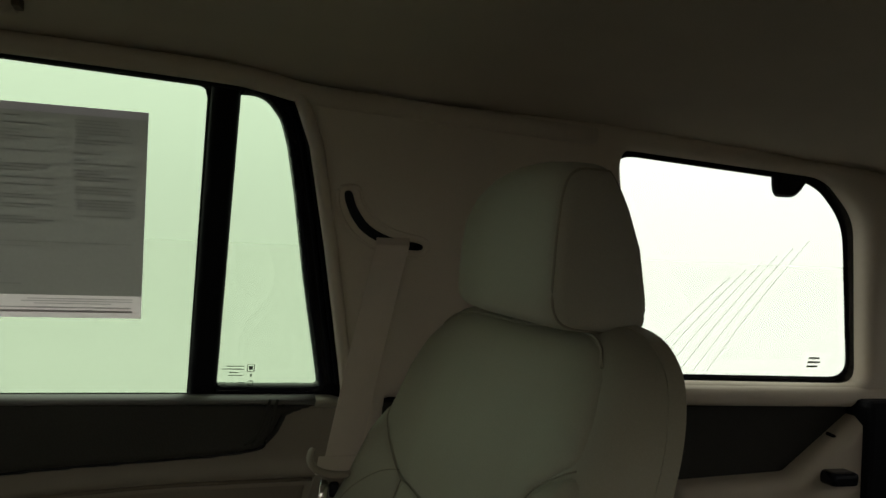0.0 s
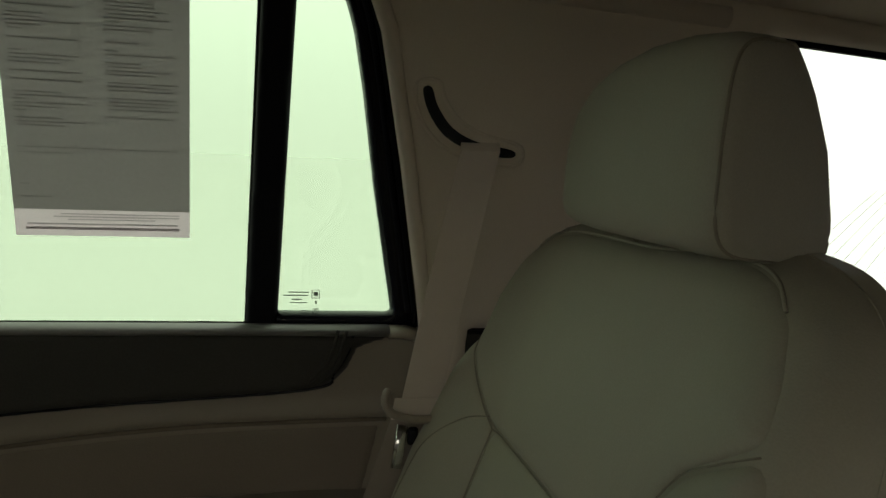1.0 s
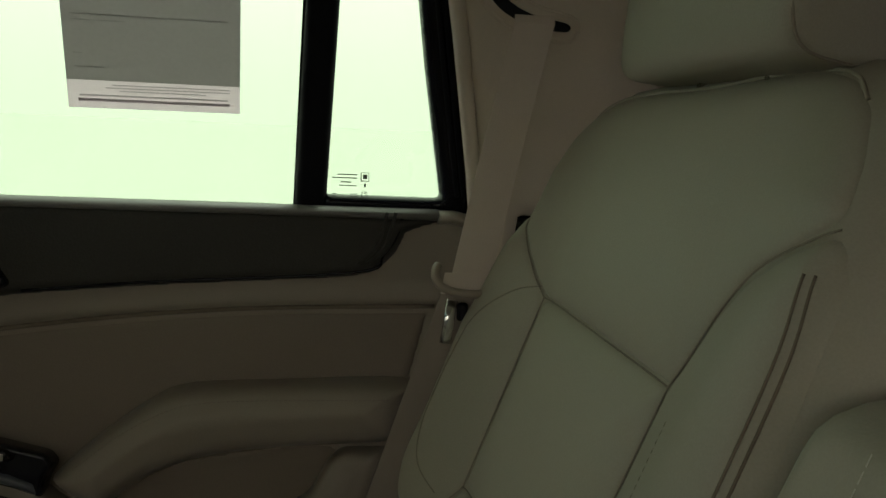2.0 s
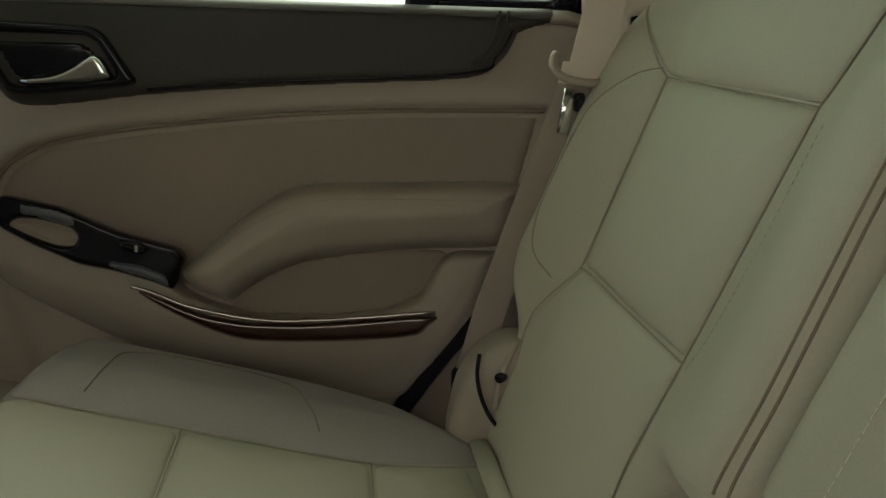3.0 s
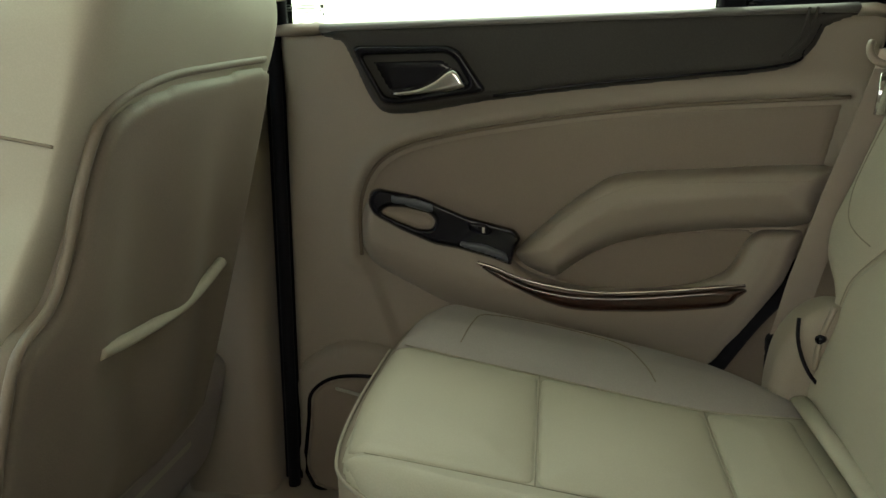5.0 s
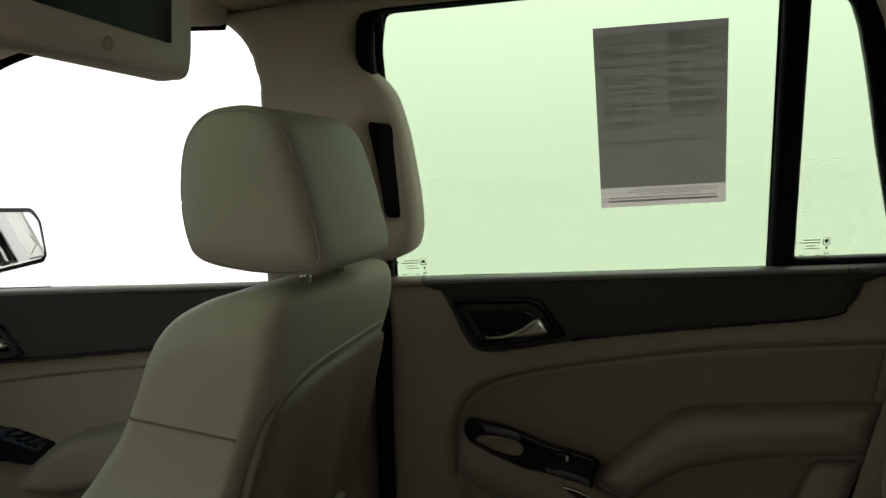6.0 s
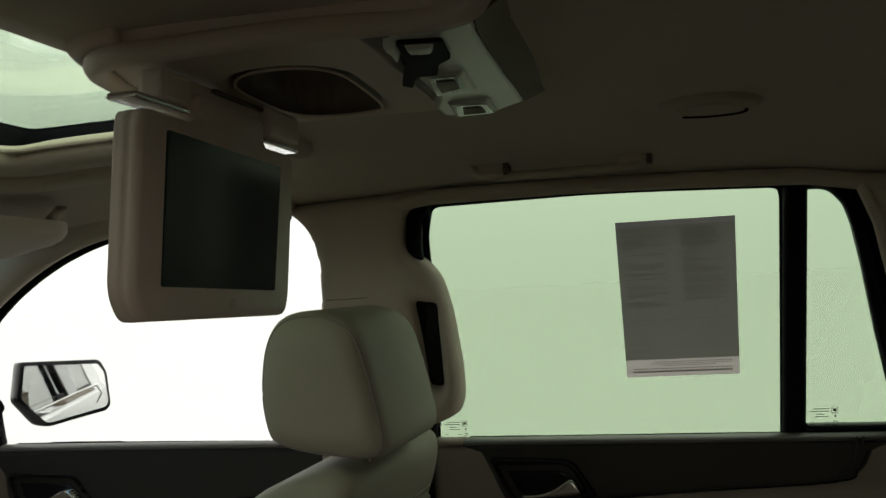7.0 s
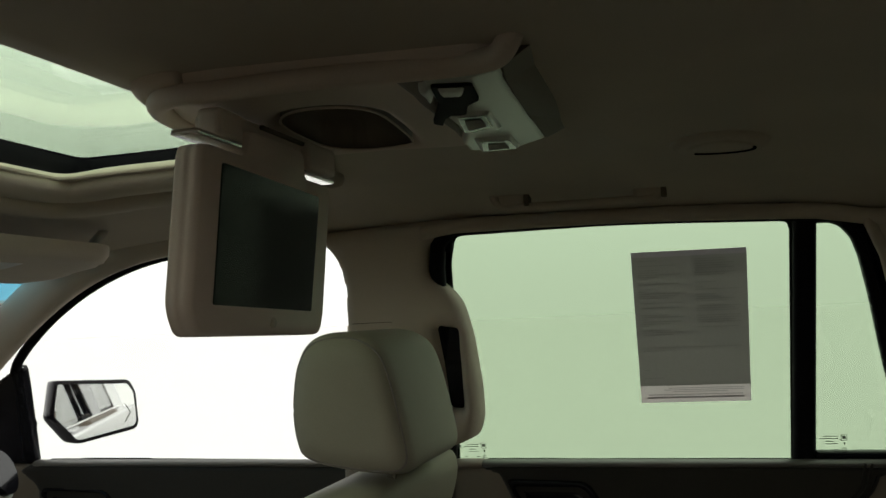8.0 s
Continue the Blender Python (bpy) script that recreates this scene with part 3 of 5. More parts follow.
def stitch_row(name, pts, place, h, parent, step=0.0055, material=None):
    """A row of stitches along the line on a surface, joined."""
    p = crom(pts, 12, closed=False)
    seg = np.hypot(*np.diff(p, axis=0).T)
    s = np.concatenate([[0], np.cumsum(seg)])
    verts, faces = [], []
    for d in np.arange(0, s[-1] - step, step):
        ends = []
        for e in (d, d + 0.74 * step):
            ends.append(np.array([np.interp(e, s, p[:, 0]), np.interp(e, s, p[:, 1])]))
        t = ends[1] - ends[0]
        n = np.array([-t[1], t[0]]) / (np.hypot(*t) + 1e-9) * 0.00045
        b = len(verts)
        for q in (ends[0] - n, ends[1] - n, ends[1] + n, ends[0] + n):
            hh = h(q[0], q[1]) if callable(h) else h
            verts.append(tuple(float(c) for c in place(q[0], q[1], hh)))
        m = (ends[0] + ends[1]) / 2
        hh = h(m[0], m[1]) if callable(h) else h
        verts.append(tuple(float(c) for c in place(m[0], m[1], hh + 0.0005)))
        faces += [(b, b + 1, b + 4), (b + 1, b + 2, b + 4), (b + 2, b + 3, b + 4), (b + 3, b, b + 4)]
    ob = mesh_ob(name, verts, faces, material or THREAD, None, "", smooth=False)
    return under(ob, parent) if parent else ob


ARC = [(-0.500, 0.47), (-0.499, 0.528), (-0.493, 0.562), (-0.480, 0.590), (-0.461, 0.611), (-0.429, 0.628), (-0.384, 0.640), (-0.311, 0.653), (-0.168, 0.670), (-0.027, 0.680), (0.168, 0.685)]


def rear_door():
    d = thing("rear_door", (-0.2, 1.52, 0.0), "tan rear car door with dark bolster, wood strip and tinted glass, closed", "car door")
    P = on_door
    outline = [(-0.598, 0.795), (-0.60, 0.76), (-0.616, 0.28), (-0.625, 0.02), (-0.10, 0.02), (-0.07, 0.20), (-0.003, 0.30), (0.05, 0.375), (0.102, 0.437), (0.138, 0.511), (0.192, 0.691), (0.214, 0.795)]
    arc = crom(ARC, 8, closed=False)

    def shape(U, V, S):
        g = line_dist(arc, U, V)
        pad = sdf(np.vstack([arc, [(0.2, 0.30), (-0.45, 0.30)]]), U, V)
        return -0.008 * np.exp(-(g / 0.004) ** 2) + 0.006 * np.exp(-((g - 0.014) / 0.012) ** 2) * (pad < 0) - 0.010 * np.clip(pad / 0.014, 0, 1) + 0.012 * np.clip((V - 0.70) / 0.08, 0, 1)
    relief("door_panel", P, outline, 0.012, 0.014, TAN, d, cell=0.004, skirt=0.015, extra=shape)
    tube("piping", [P(u, v, 0.0090) for u, v in arc], 0.0027, STITCH, d, "dark seam over the padded insert")
    pad = [tuple(q) for q in crom(ARC[1:], 4, closed=False)] + [(0.158, 0.66), (0.128, 0.53), (0.10, 0.512), (-0.011, 0.508), (-0.128, 0.487), (-0.20, 0.45), (-0.27, 0.46), (-0.45, 0.50), (-0.49, 0.51)]
    pad = [(u + (0.0025 if u < -0.4 else 0), v - 0.0025) for u, v in pad]
    relief("upper_insert", P, pad, 0.006, 0.012, TAN_PAD, d, "darker tan padded insert", cell=0.005, skirt=0.02)

    M, B = on_moulding(1.48), on_moulding(1.50)
    # lower moulding that carries the switches and the wood strip
    low = rounded([(-0.484, 0.560), (-0.494, 0.530), (-0.496, 0.492), (-0.488, 0.468), (-0.467, 0.450), (-0.430, 0.429), (-0.385, 0.404), (-0.20, 0.320), (-0.06, 0.29), (0.01, 0.315), (0.096, 0.437), (0.119, 0.512), (0.06, 0.512), (0.044, 0.500), (0.022, 0.455), (-0.02, 0.436),
                   (-0.09, 0.428), (-0.17, 0.428), (-0.215, 0.437), (-0.262, 0.455), (-0.30, 0.50), (-0.36, 0.535), (-0.45, 0.57)], 0.012, 3)

    def body(U, V, S):
        under_strip = np.interp(U, [-0.5, -0.32, -0.2, -0.1, 0.05], [0.50, 0.44, 0.392, 0.386, 0.396])
        tuck = np.clip((under_strip - V) / 0.05, 0, 1) ** 1.5
        return 0.012 * np.clip(1 - np.abs(V - 0.42) / 0.12, 0, 1) * np.clip(S / 0.03, 0, 1) - 0.022 * tuck
    relief("armrest_base", M, low, 0.036, 0.014, TAN, d, cell=0.004, skirt=0.03, extra=body)

    # padded armrest that sweeps down to the switches
    arm = crom([(-0.270, 0.474), (-0.262, 0.490), (-0.214, 0.534), (-0.154, 0.578), (-0.124, 0.590), (-0.09, 0.594), (-0.02, 0.596), (0.143, 0.598), (0.136, 0.56), (0.122, 0.520), (0.03, 0.514), (-0.045, 0.508), (-0.100, 0.500), (-0.155, 0.482), (-0.195, 0.456), (-0.215, 0.444), (-0.250, 0.455)], 4)

    def roll(U, V, S):
        return 0.02 * np.clip(S / 0.04, 0, 1) ** 0.7
    relief("armrest", M, arm, 0.045, 0.018, TAN, d, "padded tan armrest", cell=0.004, skirt=0.02, extra=roll)
    stitch_row("stitching", [(-0.238, 0.494), (-0.19, 0.532), (-0.14, 0.560), (-0.10, 0.571), (-0.02, 0.575), (0.13, 0.575)], M, 0.0595, d)
    # map pocket behind
    pock = crom([(-0.225, 0.447), (-0.15, 0.492), (-0.09, 0.506), (-0.018, 0.512), (0.052, 0.512), (0.050, 0.48), (0.036, 0.448), (0.0, 0.428), (-0.04, 0.422), (-0.12, 0.420), (-0.18, 0.427)], 5)
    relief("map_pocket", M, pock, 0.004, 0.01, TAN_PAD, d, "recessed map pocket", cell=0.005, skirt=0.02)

    # black switch plate with its pull cup
    sw = rounded([(-0.483, 0.548), (-0.479, 0.566), (-0.468, 0.572), (-0.406, 0.559), (-0.341, 0.530), (-0.271, 0.511), (-0.262, 0.498), (-0.272, 0.483), (-0.277, 0.457), (-0.305, 0.468), (-0.354, 0.482), (-0.387, 0.488), (-0.439, 0.511), (-0.476, 0.532)], 0.006, 4)
    cup = rounded([(-0.466, 0.536), (-0.455, 0.544), (-0.430, 0.543), (-0.394, 0.534), (-0.384, 0.523), (-0.390, 0.511), (-0.409, 0.511), (-0.438, 0.522)], 0.008, 4)
    plate = relief("switch_plate", M, sw, 0.012, 0.006, GLOSS, d, "gloss black switch plate", holes=[cup], cell=0.002, skirt=-0.01, lift=0.044)
    relief("pull_cup", M, cup, -0.012, 0.008, TAN, plate, "tan pull cup", cell=0.0025, skirt=-0.02, lift=0.050)
    sc = rounded([(-0.340, 0.521), (-0.312, 0.518), (-0.302, 0.507), (-0.312, 0.501), (-0.336, 0.508)], 0.003)
    relief("window_switch", M, sc, 0.008, 0.004, BLACK, plate, "black window switch", cell=0.002, skirt=-0.05, lift=0.0565)
    box("switch_mark", (-0.312, 1.4335, 0.516), (-0.308, 1.435, 0.524), CHROME, plate, "bright switch edge", bevel=0.0005)
    # pull facet and switch lip are coloured grey where the black plate reflects
    fc = rounded([(-0.450, 0.562), (-0.407, 0.555), (-0.387, 0.547), (-0.386, 0.534), (-0.397, 0.5365), (-0.430, 0.546), (-0.450, 0.548)], 0.002)
    relief("pull_facet", M, fc, 0.004, 0.004, GREY_SHEEN, plate, "pull facet coloured grey for its sheen", cell=0.0025, skirt=-0.05, lift=0.054)
    lp = rounded([(-0.352, 0.494), (-0.312, 0.489), (-0.283, 0.476), (-0.279, 0.460), (-0.305, 0.471), (-0.352, 0.485)], 0.004)
    relief("switch_lip", M, lp, 0.010, 0.006, GREY_SHEEN, plate, "lip under the switch, coloured grey for its sheen", cell=0.003, skirt=-0.03, lift=0.053)

    # wood strip with its bright upper edge
    wd = crom([(-0.324, 0.458), (-0.300, 0.450), (-0.252, 0.430), (-0.21, 0.420), (-0.169, 0.416), (-0.089, 0.417), (0.043, 0.428), (0.036, 0.412), (0.021, 0.400), (-0.03, 0.394), (-0.089, 0.391), (-0.167, 0.391), (-0.21, 0.397), (-0.26, 0.417), (-0.30, 0.440)], 3)
    strip = relief("wood_strip", M, wd, 0.010, 0.008, WOOD, d, "dark polished wood strip", cell=0.0025, skirt=-0.03, lift=0.046)
    tube("strip_edge", [M(u, v, 0.056) for u, v in crom([(-0.326, 0.461), (-0.300, 0.453), (-0.252, 0.434), (-0.169, 0.419), (-0.089, 0.420), (0.046, 0.431)], 6, closed=False)], 0.0022, DULL_METAL, strip, "thin bright edge")

    # dark bolster along the sill, with piping
    bol = crom([(-0.533, 0.800), (-0.515, 0.775), (-0.497, 0.740), (-0.478, 0.700), (-0.455, 0.676), (-0.40, 0.676), (-0.308, 0.689), (-0.166, 0.702), (-0.03, 0.711), (0.080, 0.720), (0.117, 0.740), (0.136, 0.772), (0.142, 0.800)], 4)
    bol = [q for q in bol if q[1] < 0.806] + [(0.142, 0.803), (-0.53, 0.803)]
    relief("sill_bolster", B, bol, 0.040, 0.014, DARK, d, "dark grey grained bolster", cell=0.004, skirt=0.0)
    tube("bolster_seam", [B(u, v, 0.036) for u, v in crom([(-0.30, 0.697), (-0.166, 0.710), (0.078, 0.727), (0.110, 0.748), (0.127, 0.776), (0.132, 0.80)], 6, closed=False)], 0.0018, BLACK, d)
    for k in range(2):
        tube("end_piping", [B(u - 0.010 * k, v, 0.0405) for u, v in crom([(0.092, 0.738), (0.112, 0.758), (0.124, 0.80)], 6, closed=False)], 0.0022, DARK, d)
    bez = rounded([(-0.500, 0.765), (-0.494, 0.772), (-0.36, 0.768), (-0.345, 0.760), (-0.310, 0.706), (-0.318, 0.700), (-0.44, 0.686), (-0.462, 0.69)], 0.008, 4)
    opn = rounded([(-0.486, 0.758), (-0.365, 0.757), (-0.352, 0.748), (-0.332, 0.712), (-0.44, 0.697), (-0.455, 0.700)], 0.008, 4)
    bezel = relief("handle_bezel", B, bez, 0.012, 0.005, BLACK, d, "gloss black handle bezel", holes=[opn], cell=0.0025, skirt=-0.02, lift=0.040)
    relief("handle_recess", B, opn, 0.041, 0.012, BLACK, bezel, cell=0.005, skirt=-0.01)
    hd = crom([(-0.450, 0.705), (-0.41, 0.712), (-0.385, 0.722), (-0.365, 0.735), (-0.350, 0.735), (-0.338, 0.716), (-0.340, 0.707), (-0.38, 0.700), (-0.43, 0.697)], 4)
    relief("door_handle", B, hd, 0.018, 0.008, CHROME, bezel, "chrome pull handle", cell=0.0025, skirt=-0.035, lift=0.038, extra=lambda U, V, S: 0.006 * np.clip((U + 0.40) / 0.05, 0, 1))

    # sill cap, pin, glass and frame
    tube("sill_cap", [(-0.598, 1.478, 0.797), (-0.4, 1.478, 0.797), (-0.1, 1.478, 0.797), (0.165, 1.478, 0.797)], 0.020, SILL_LIT, d, "padded sill cap coloured lighter for the light on it", flat=0.35, n=14)
    tube("sill_end", [(0.165, 1.478, 0.795), (0.185, 1.477, 0.795), (0.205, 1.476, 0.79)], 0.020, TAN, d, flat=0.4, n=14)
    tube("sill_start", [(-0.602, 1.477, 0.797), (-0.57, 1.477, 0.797), (-0.533, 1.477, 0.797)], 0.0215, TAN, d, flat=0.4, n=14)
    tube("lock_pin", [(0.105, 1.472, 0.797), (0.105, 1.472, 0.812), (0.105, 1.472, 0.822)], 0.0042, SILL_LIT, d, "black lock pin")
    tube("pin_collar", [(0.105, 1.472, 0.800), (0.105, 1.472, 0.806)], 0.0085, SILL_LIT, d)
    slab("pane", [(-0.60, 0.78), (-0.60, 1.24), (0.02, 1.24), (0.02, 0.78)], on_glass, 0.005, PRIVACY, d, "green privacy glass").visible_shadow = False
    slab("quarter_pane", [(0.02, 0.78), (0.02, 1.20), (0.12, 1.20), (0.20, 0.78)], lambda u, v, h: on_glass(u, v, h - 0.002), 0.005, PRIVACY, d, "green privacy quarter glass").visible_shadow = False
    relief("divider_bar", on_glass, [(-0.002, 0.79), (0.014, 1.235), (0.049, 1.235), (0.0345, 0.79)], 0.012, 0.006, RUBBER, d, "black window divider bar", cell=0.004, skirt=0.008)
    q_hole = rounded([(0.0315, 0.816), (0.035, 0.95), (0.0395, 1.12), (0.0425, 1.186), (0.066, 1.186), (0.080, 1.180), (0.096, 1.161), (0.106, 1.132), (0.119, 1.073), (0.138, 0.968), (0.170, 0.816)], 0.007, 4)
    q_out = [(0.030, 0.795), (0.044, 1.215), (0.080, 1.205), (0.108, 1.178), (0.126, 1.14), (0.200, 0.84), (0.202, 0.795)]
    relief("quarter_frame", on_glass, q_out, 0.016, 0.010, BLACK, d, "black quarter window frame", holes=[q_hole], cell=0.004, skirt=0.008)
    for off in (0.009, 0.017):
        tube("frame_rib", [on_glass(u + off, v, 0.017) for u, v in crom([(0.178, 0.82), (0.150, 0.955), (0.124, 1.085), (0.108, 1.148), (0.094, 1.172)], 4, closed=False)], 0.003, RUBBER, d)
    tube("top_seal", [on_glass(u, v, 0.012) for u, v in crom([(-0.548, 1.18), (-0.540, 1.208), (-0.50, 1.214), (-0.247, 1.211), (0.013, 1.199), (0.05, 1.194)], 6, closed=False)], 0.009, RUBBER, d, "black rubber top seal")
    main = rounded([(-0.590, 0.785), (-0.560, 1.02), (-0.552, 1.16), (-0.538, 1.2065), (-0.25, 1.206), (0.0085, 1.193), (-0.004, 0.785)], 0.012)
    big = [(-0.70, 0.78), (-0.70, 1.26), (0.10, 1.25), (0.20, 1.20), (0.26, 0.78)]
    relief("door_frame", lambda u, v, h: on_glass(u, v, h - 0.010), big, 0.002, 0.002, RUBBER, d, "black door frame", holes=[main, [(0.030, 0.80), (0.044, 1.20), (0.10, 1.175), (0.125, 1.14), (0.190, 0.80)]], cell=0.008, skirt=0.004)
    tube("rear_seal", [P(u, v, 0.0) for u, v in crom([(0.222, 0.80), (0.200, 0.69), (0.146, 0.51), (0.110, 0.435), (0.057, 0.370), (0.005, 0.295), (-0.06, 0.20)], 6, closed=False)], 0.013, RUBBER, d, "black rubber door seal")
    bars_on_glass("glass_mark", 0.075, 0.834, d)
    bars_on_glass("glass_mark", -0.540, 0.823, d)

    # speaker low in the front corner
    sp = crom([(-0.614, 0.10), (-0.615, 0.20), (-0.612, 0.285), (-0.575, 0.322), (-0.525, 0.340), (-0.45, 0.325), (-0.40, 0.28), (-0.39, 0.18), (-0.40, 0.08), (-0.5, 0.05)], 4)
    surround = relief("speaker_surround", P, sp, 0.030, 0.018, TAN, d, "moulded speaker surround", cell=0.005, skirt=0.0)
    gr = crom([(-0.592, 0.10), (-0.592, 0.22), (-0.582, 0.262), (-0.54, 0.285), (-0.47, 0.283), (-0.43, 0.25), (-0.42, 0.16), (-0.44, 0.09)], 4)
    relief("speaker_grille", P, gr, 0.034, 0.006, TAN_PAD, surround, "perforated speaker grille", cell=0.005, skirt=-0.02)
    tube("grille_edge", [P(u, v, 0.033) for u, v in np.vstack([gr, gr[:1]])], 0.003, BLACK, surround)
    slab("badge", [(-0.545, 0.272), (-0.505, 0.262), (-0.505, 0.256), (-0.545, 0.266)], lambda u, v, h: (u, 1.460 - h, v), 0.002, CHROME, surround, "small bright badge")


rear_door()


def window_sticker():
    s = thing("window_sticker", (-0.15, 1.47, 0.90), "printed paper sheet stuck on the rear door glass", "sticker")
    # corners follow the sheet, slightly askew
    a, b, c, e = [np.array(q) for q in ((-0.243, 0.903), (-0.063, 0.904), (-0.058, 1.156), (-0.240, 1.158))]

    def sheet(u, v, h):
        p = a * (1 - u) * (1 - v) + b * u * (1 - v) + c * u * v + e * (1 - u) * v
        return on_glass(p[0], p[1], h + 0.0015)
    slab("sheet", [(0, 0.115), (1, 0.115), (1, 0.965), (0, 0.965)], lambda u, v, h: sheet(u, v, h), 0.0006, PAPER_BACK, s, "paper coloured grey for its backlit look")
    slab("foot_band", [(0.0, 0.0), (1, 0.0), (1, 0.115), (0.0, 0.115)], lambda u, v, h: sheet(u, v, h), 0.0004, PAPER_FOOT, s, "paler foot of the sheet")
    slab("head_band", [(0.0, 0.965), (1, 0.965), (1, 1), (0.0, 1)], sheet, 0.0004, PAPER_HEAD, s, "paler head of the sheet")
    rng = random.Random(4)
    for col in range(2):
        v = 0.94
        while v > (0.44 if col == 0 else 0.50):
            w = rng.choice((0.07, 0.18, 0.26, 0.34, 0.36, 0.38))
            u0 = 0.05 + 0.50 * col + rng.choice((0.0, 0.0, 0.012))
            if rng.random() < 0.88:
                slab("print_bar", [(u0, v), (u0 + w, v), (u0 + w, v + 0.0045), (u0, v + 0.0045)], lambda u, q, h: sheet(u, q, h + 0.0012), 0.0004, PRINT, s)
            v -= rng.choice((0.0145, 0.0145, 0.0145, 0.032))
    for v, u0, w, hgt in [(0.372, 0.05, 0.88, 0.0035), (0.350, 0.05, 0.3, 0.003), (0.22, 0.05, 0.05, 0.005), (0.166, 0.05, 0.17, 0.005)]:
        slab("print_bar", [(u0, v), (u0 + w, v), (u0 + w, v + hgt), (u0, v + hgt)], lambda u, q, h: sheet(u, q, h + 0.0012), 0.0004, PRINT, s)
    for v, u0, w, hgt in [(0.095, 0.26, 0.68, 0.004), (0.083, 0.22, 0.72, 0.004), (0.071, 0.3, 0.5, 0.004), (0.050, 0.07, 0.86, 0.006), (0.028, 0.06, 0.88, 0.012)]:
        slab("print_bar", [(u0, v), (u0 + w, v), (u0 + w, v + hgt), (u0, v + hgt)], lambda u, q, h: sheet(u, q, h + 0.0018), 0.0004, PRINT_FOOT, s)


# the sheet's backlit grey is put into both colours, below white paper
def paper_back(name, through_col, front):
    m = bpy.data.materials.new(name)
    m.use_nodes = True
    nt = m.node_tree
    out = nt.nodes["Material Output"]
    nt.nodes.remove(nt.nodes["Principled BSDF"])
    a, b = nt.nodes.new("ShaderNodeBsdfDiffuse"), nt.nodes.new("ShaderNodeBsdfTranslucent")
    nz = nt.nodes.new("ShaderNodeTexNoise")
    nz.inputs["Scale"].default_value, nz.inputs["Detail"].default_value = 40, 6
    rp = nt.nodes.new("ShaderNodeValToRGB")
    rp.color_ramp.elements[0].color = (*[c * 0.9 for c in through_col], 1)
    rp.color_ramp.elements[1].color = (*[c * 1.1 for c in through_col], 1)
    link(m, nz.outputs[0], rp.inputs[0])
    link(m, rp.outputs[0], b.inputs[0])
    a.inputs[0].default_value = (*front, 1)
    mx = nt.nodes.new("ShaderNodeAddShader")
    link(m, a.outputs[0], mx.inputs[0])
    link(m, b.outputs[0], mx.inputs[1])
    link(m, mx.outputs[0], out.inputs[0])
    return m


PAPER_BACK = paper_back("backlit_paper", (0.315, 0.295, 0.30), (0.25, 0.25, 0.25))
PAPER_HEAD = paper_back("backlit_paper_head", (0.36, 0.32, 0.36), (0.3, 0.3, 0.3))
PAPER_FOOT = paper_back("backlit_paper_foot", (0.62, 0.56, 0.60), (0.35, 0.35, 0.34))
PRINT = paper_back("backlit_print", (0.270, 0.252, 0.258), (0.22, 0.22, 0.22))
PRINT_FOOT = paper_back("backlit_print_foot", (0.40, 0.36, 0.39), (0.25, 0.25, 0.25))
window_sticker()


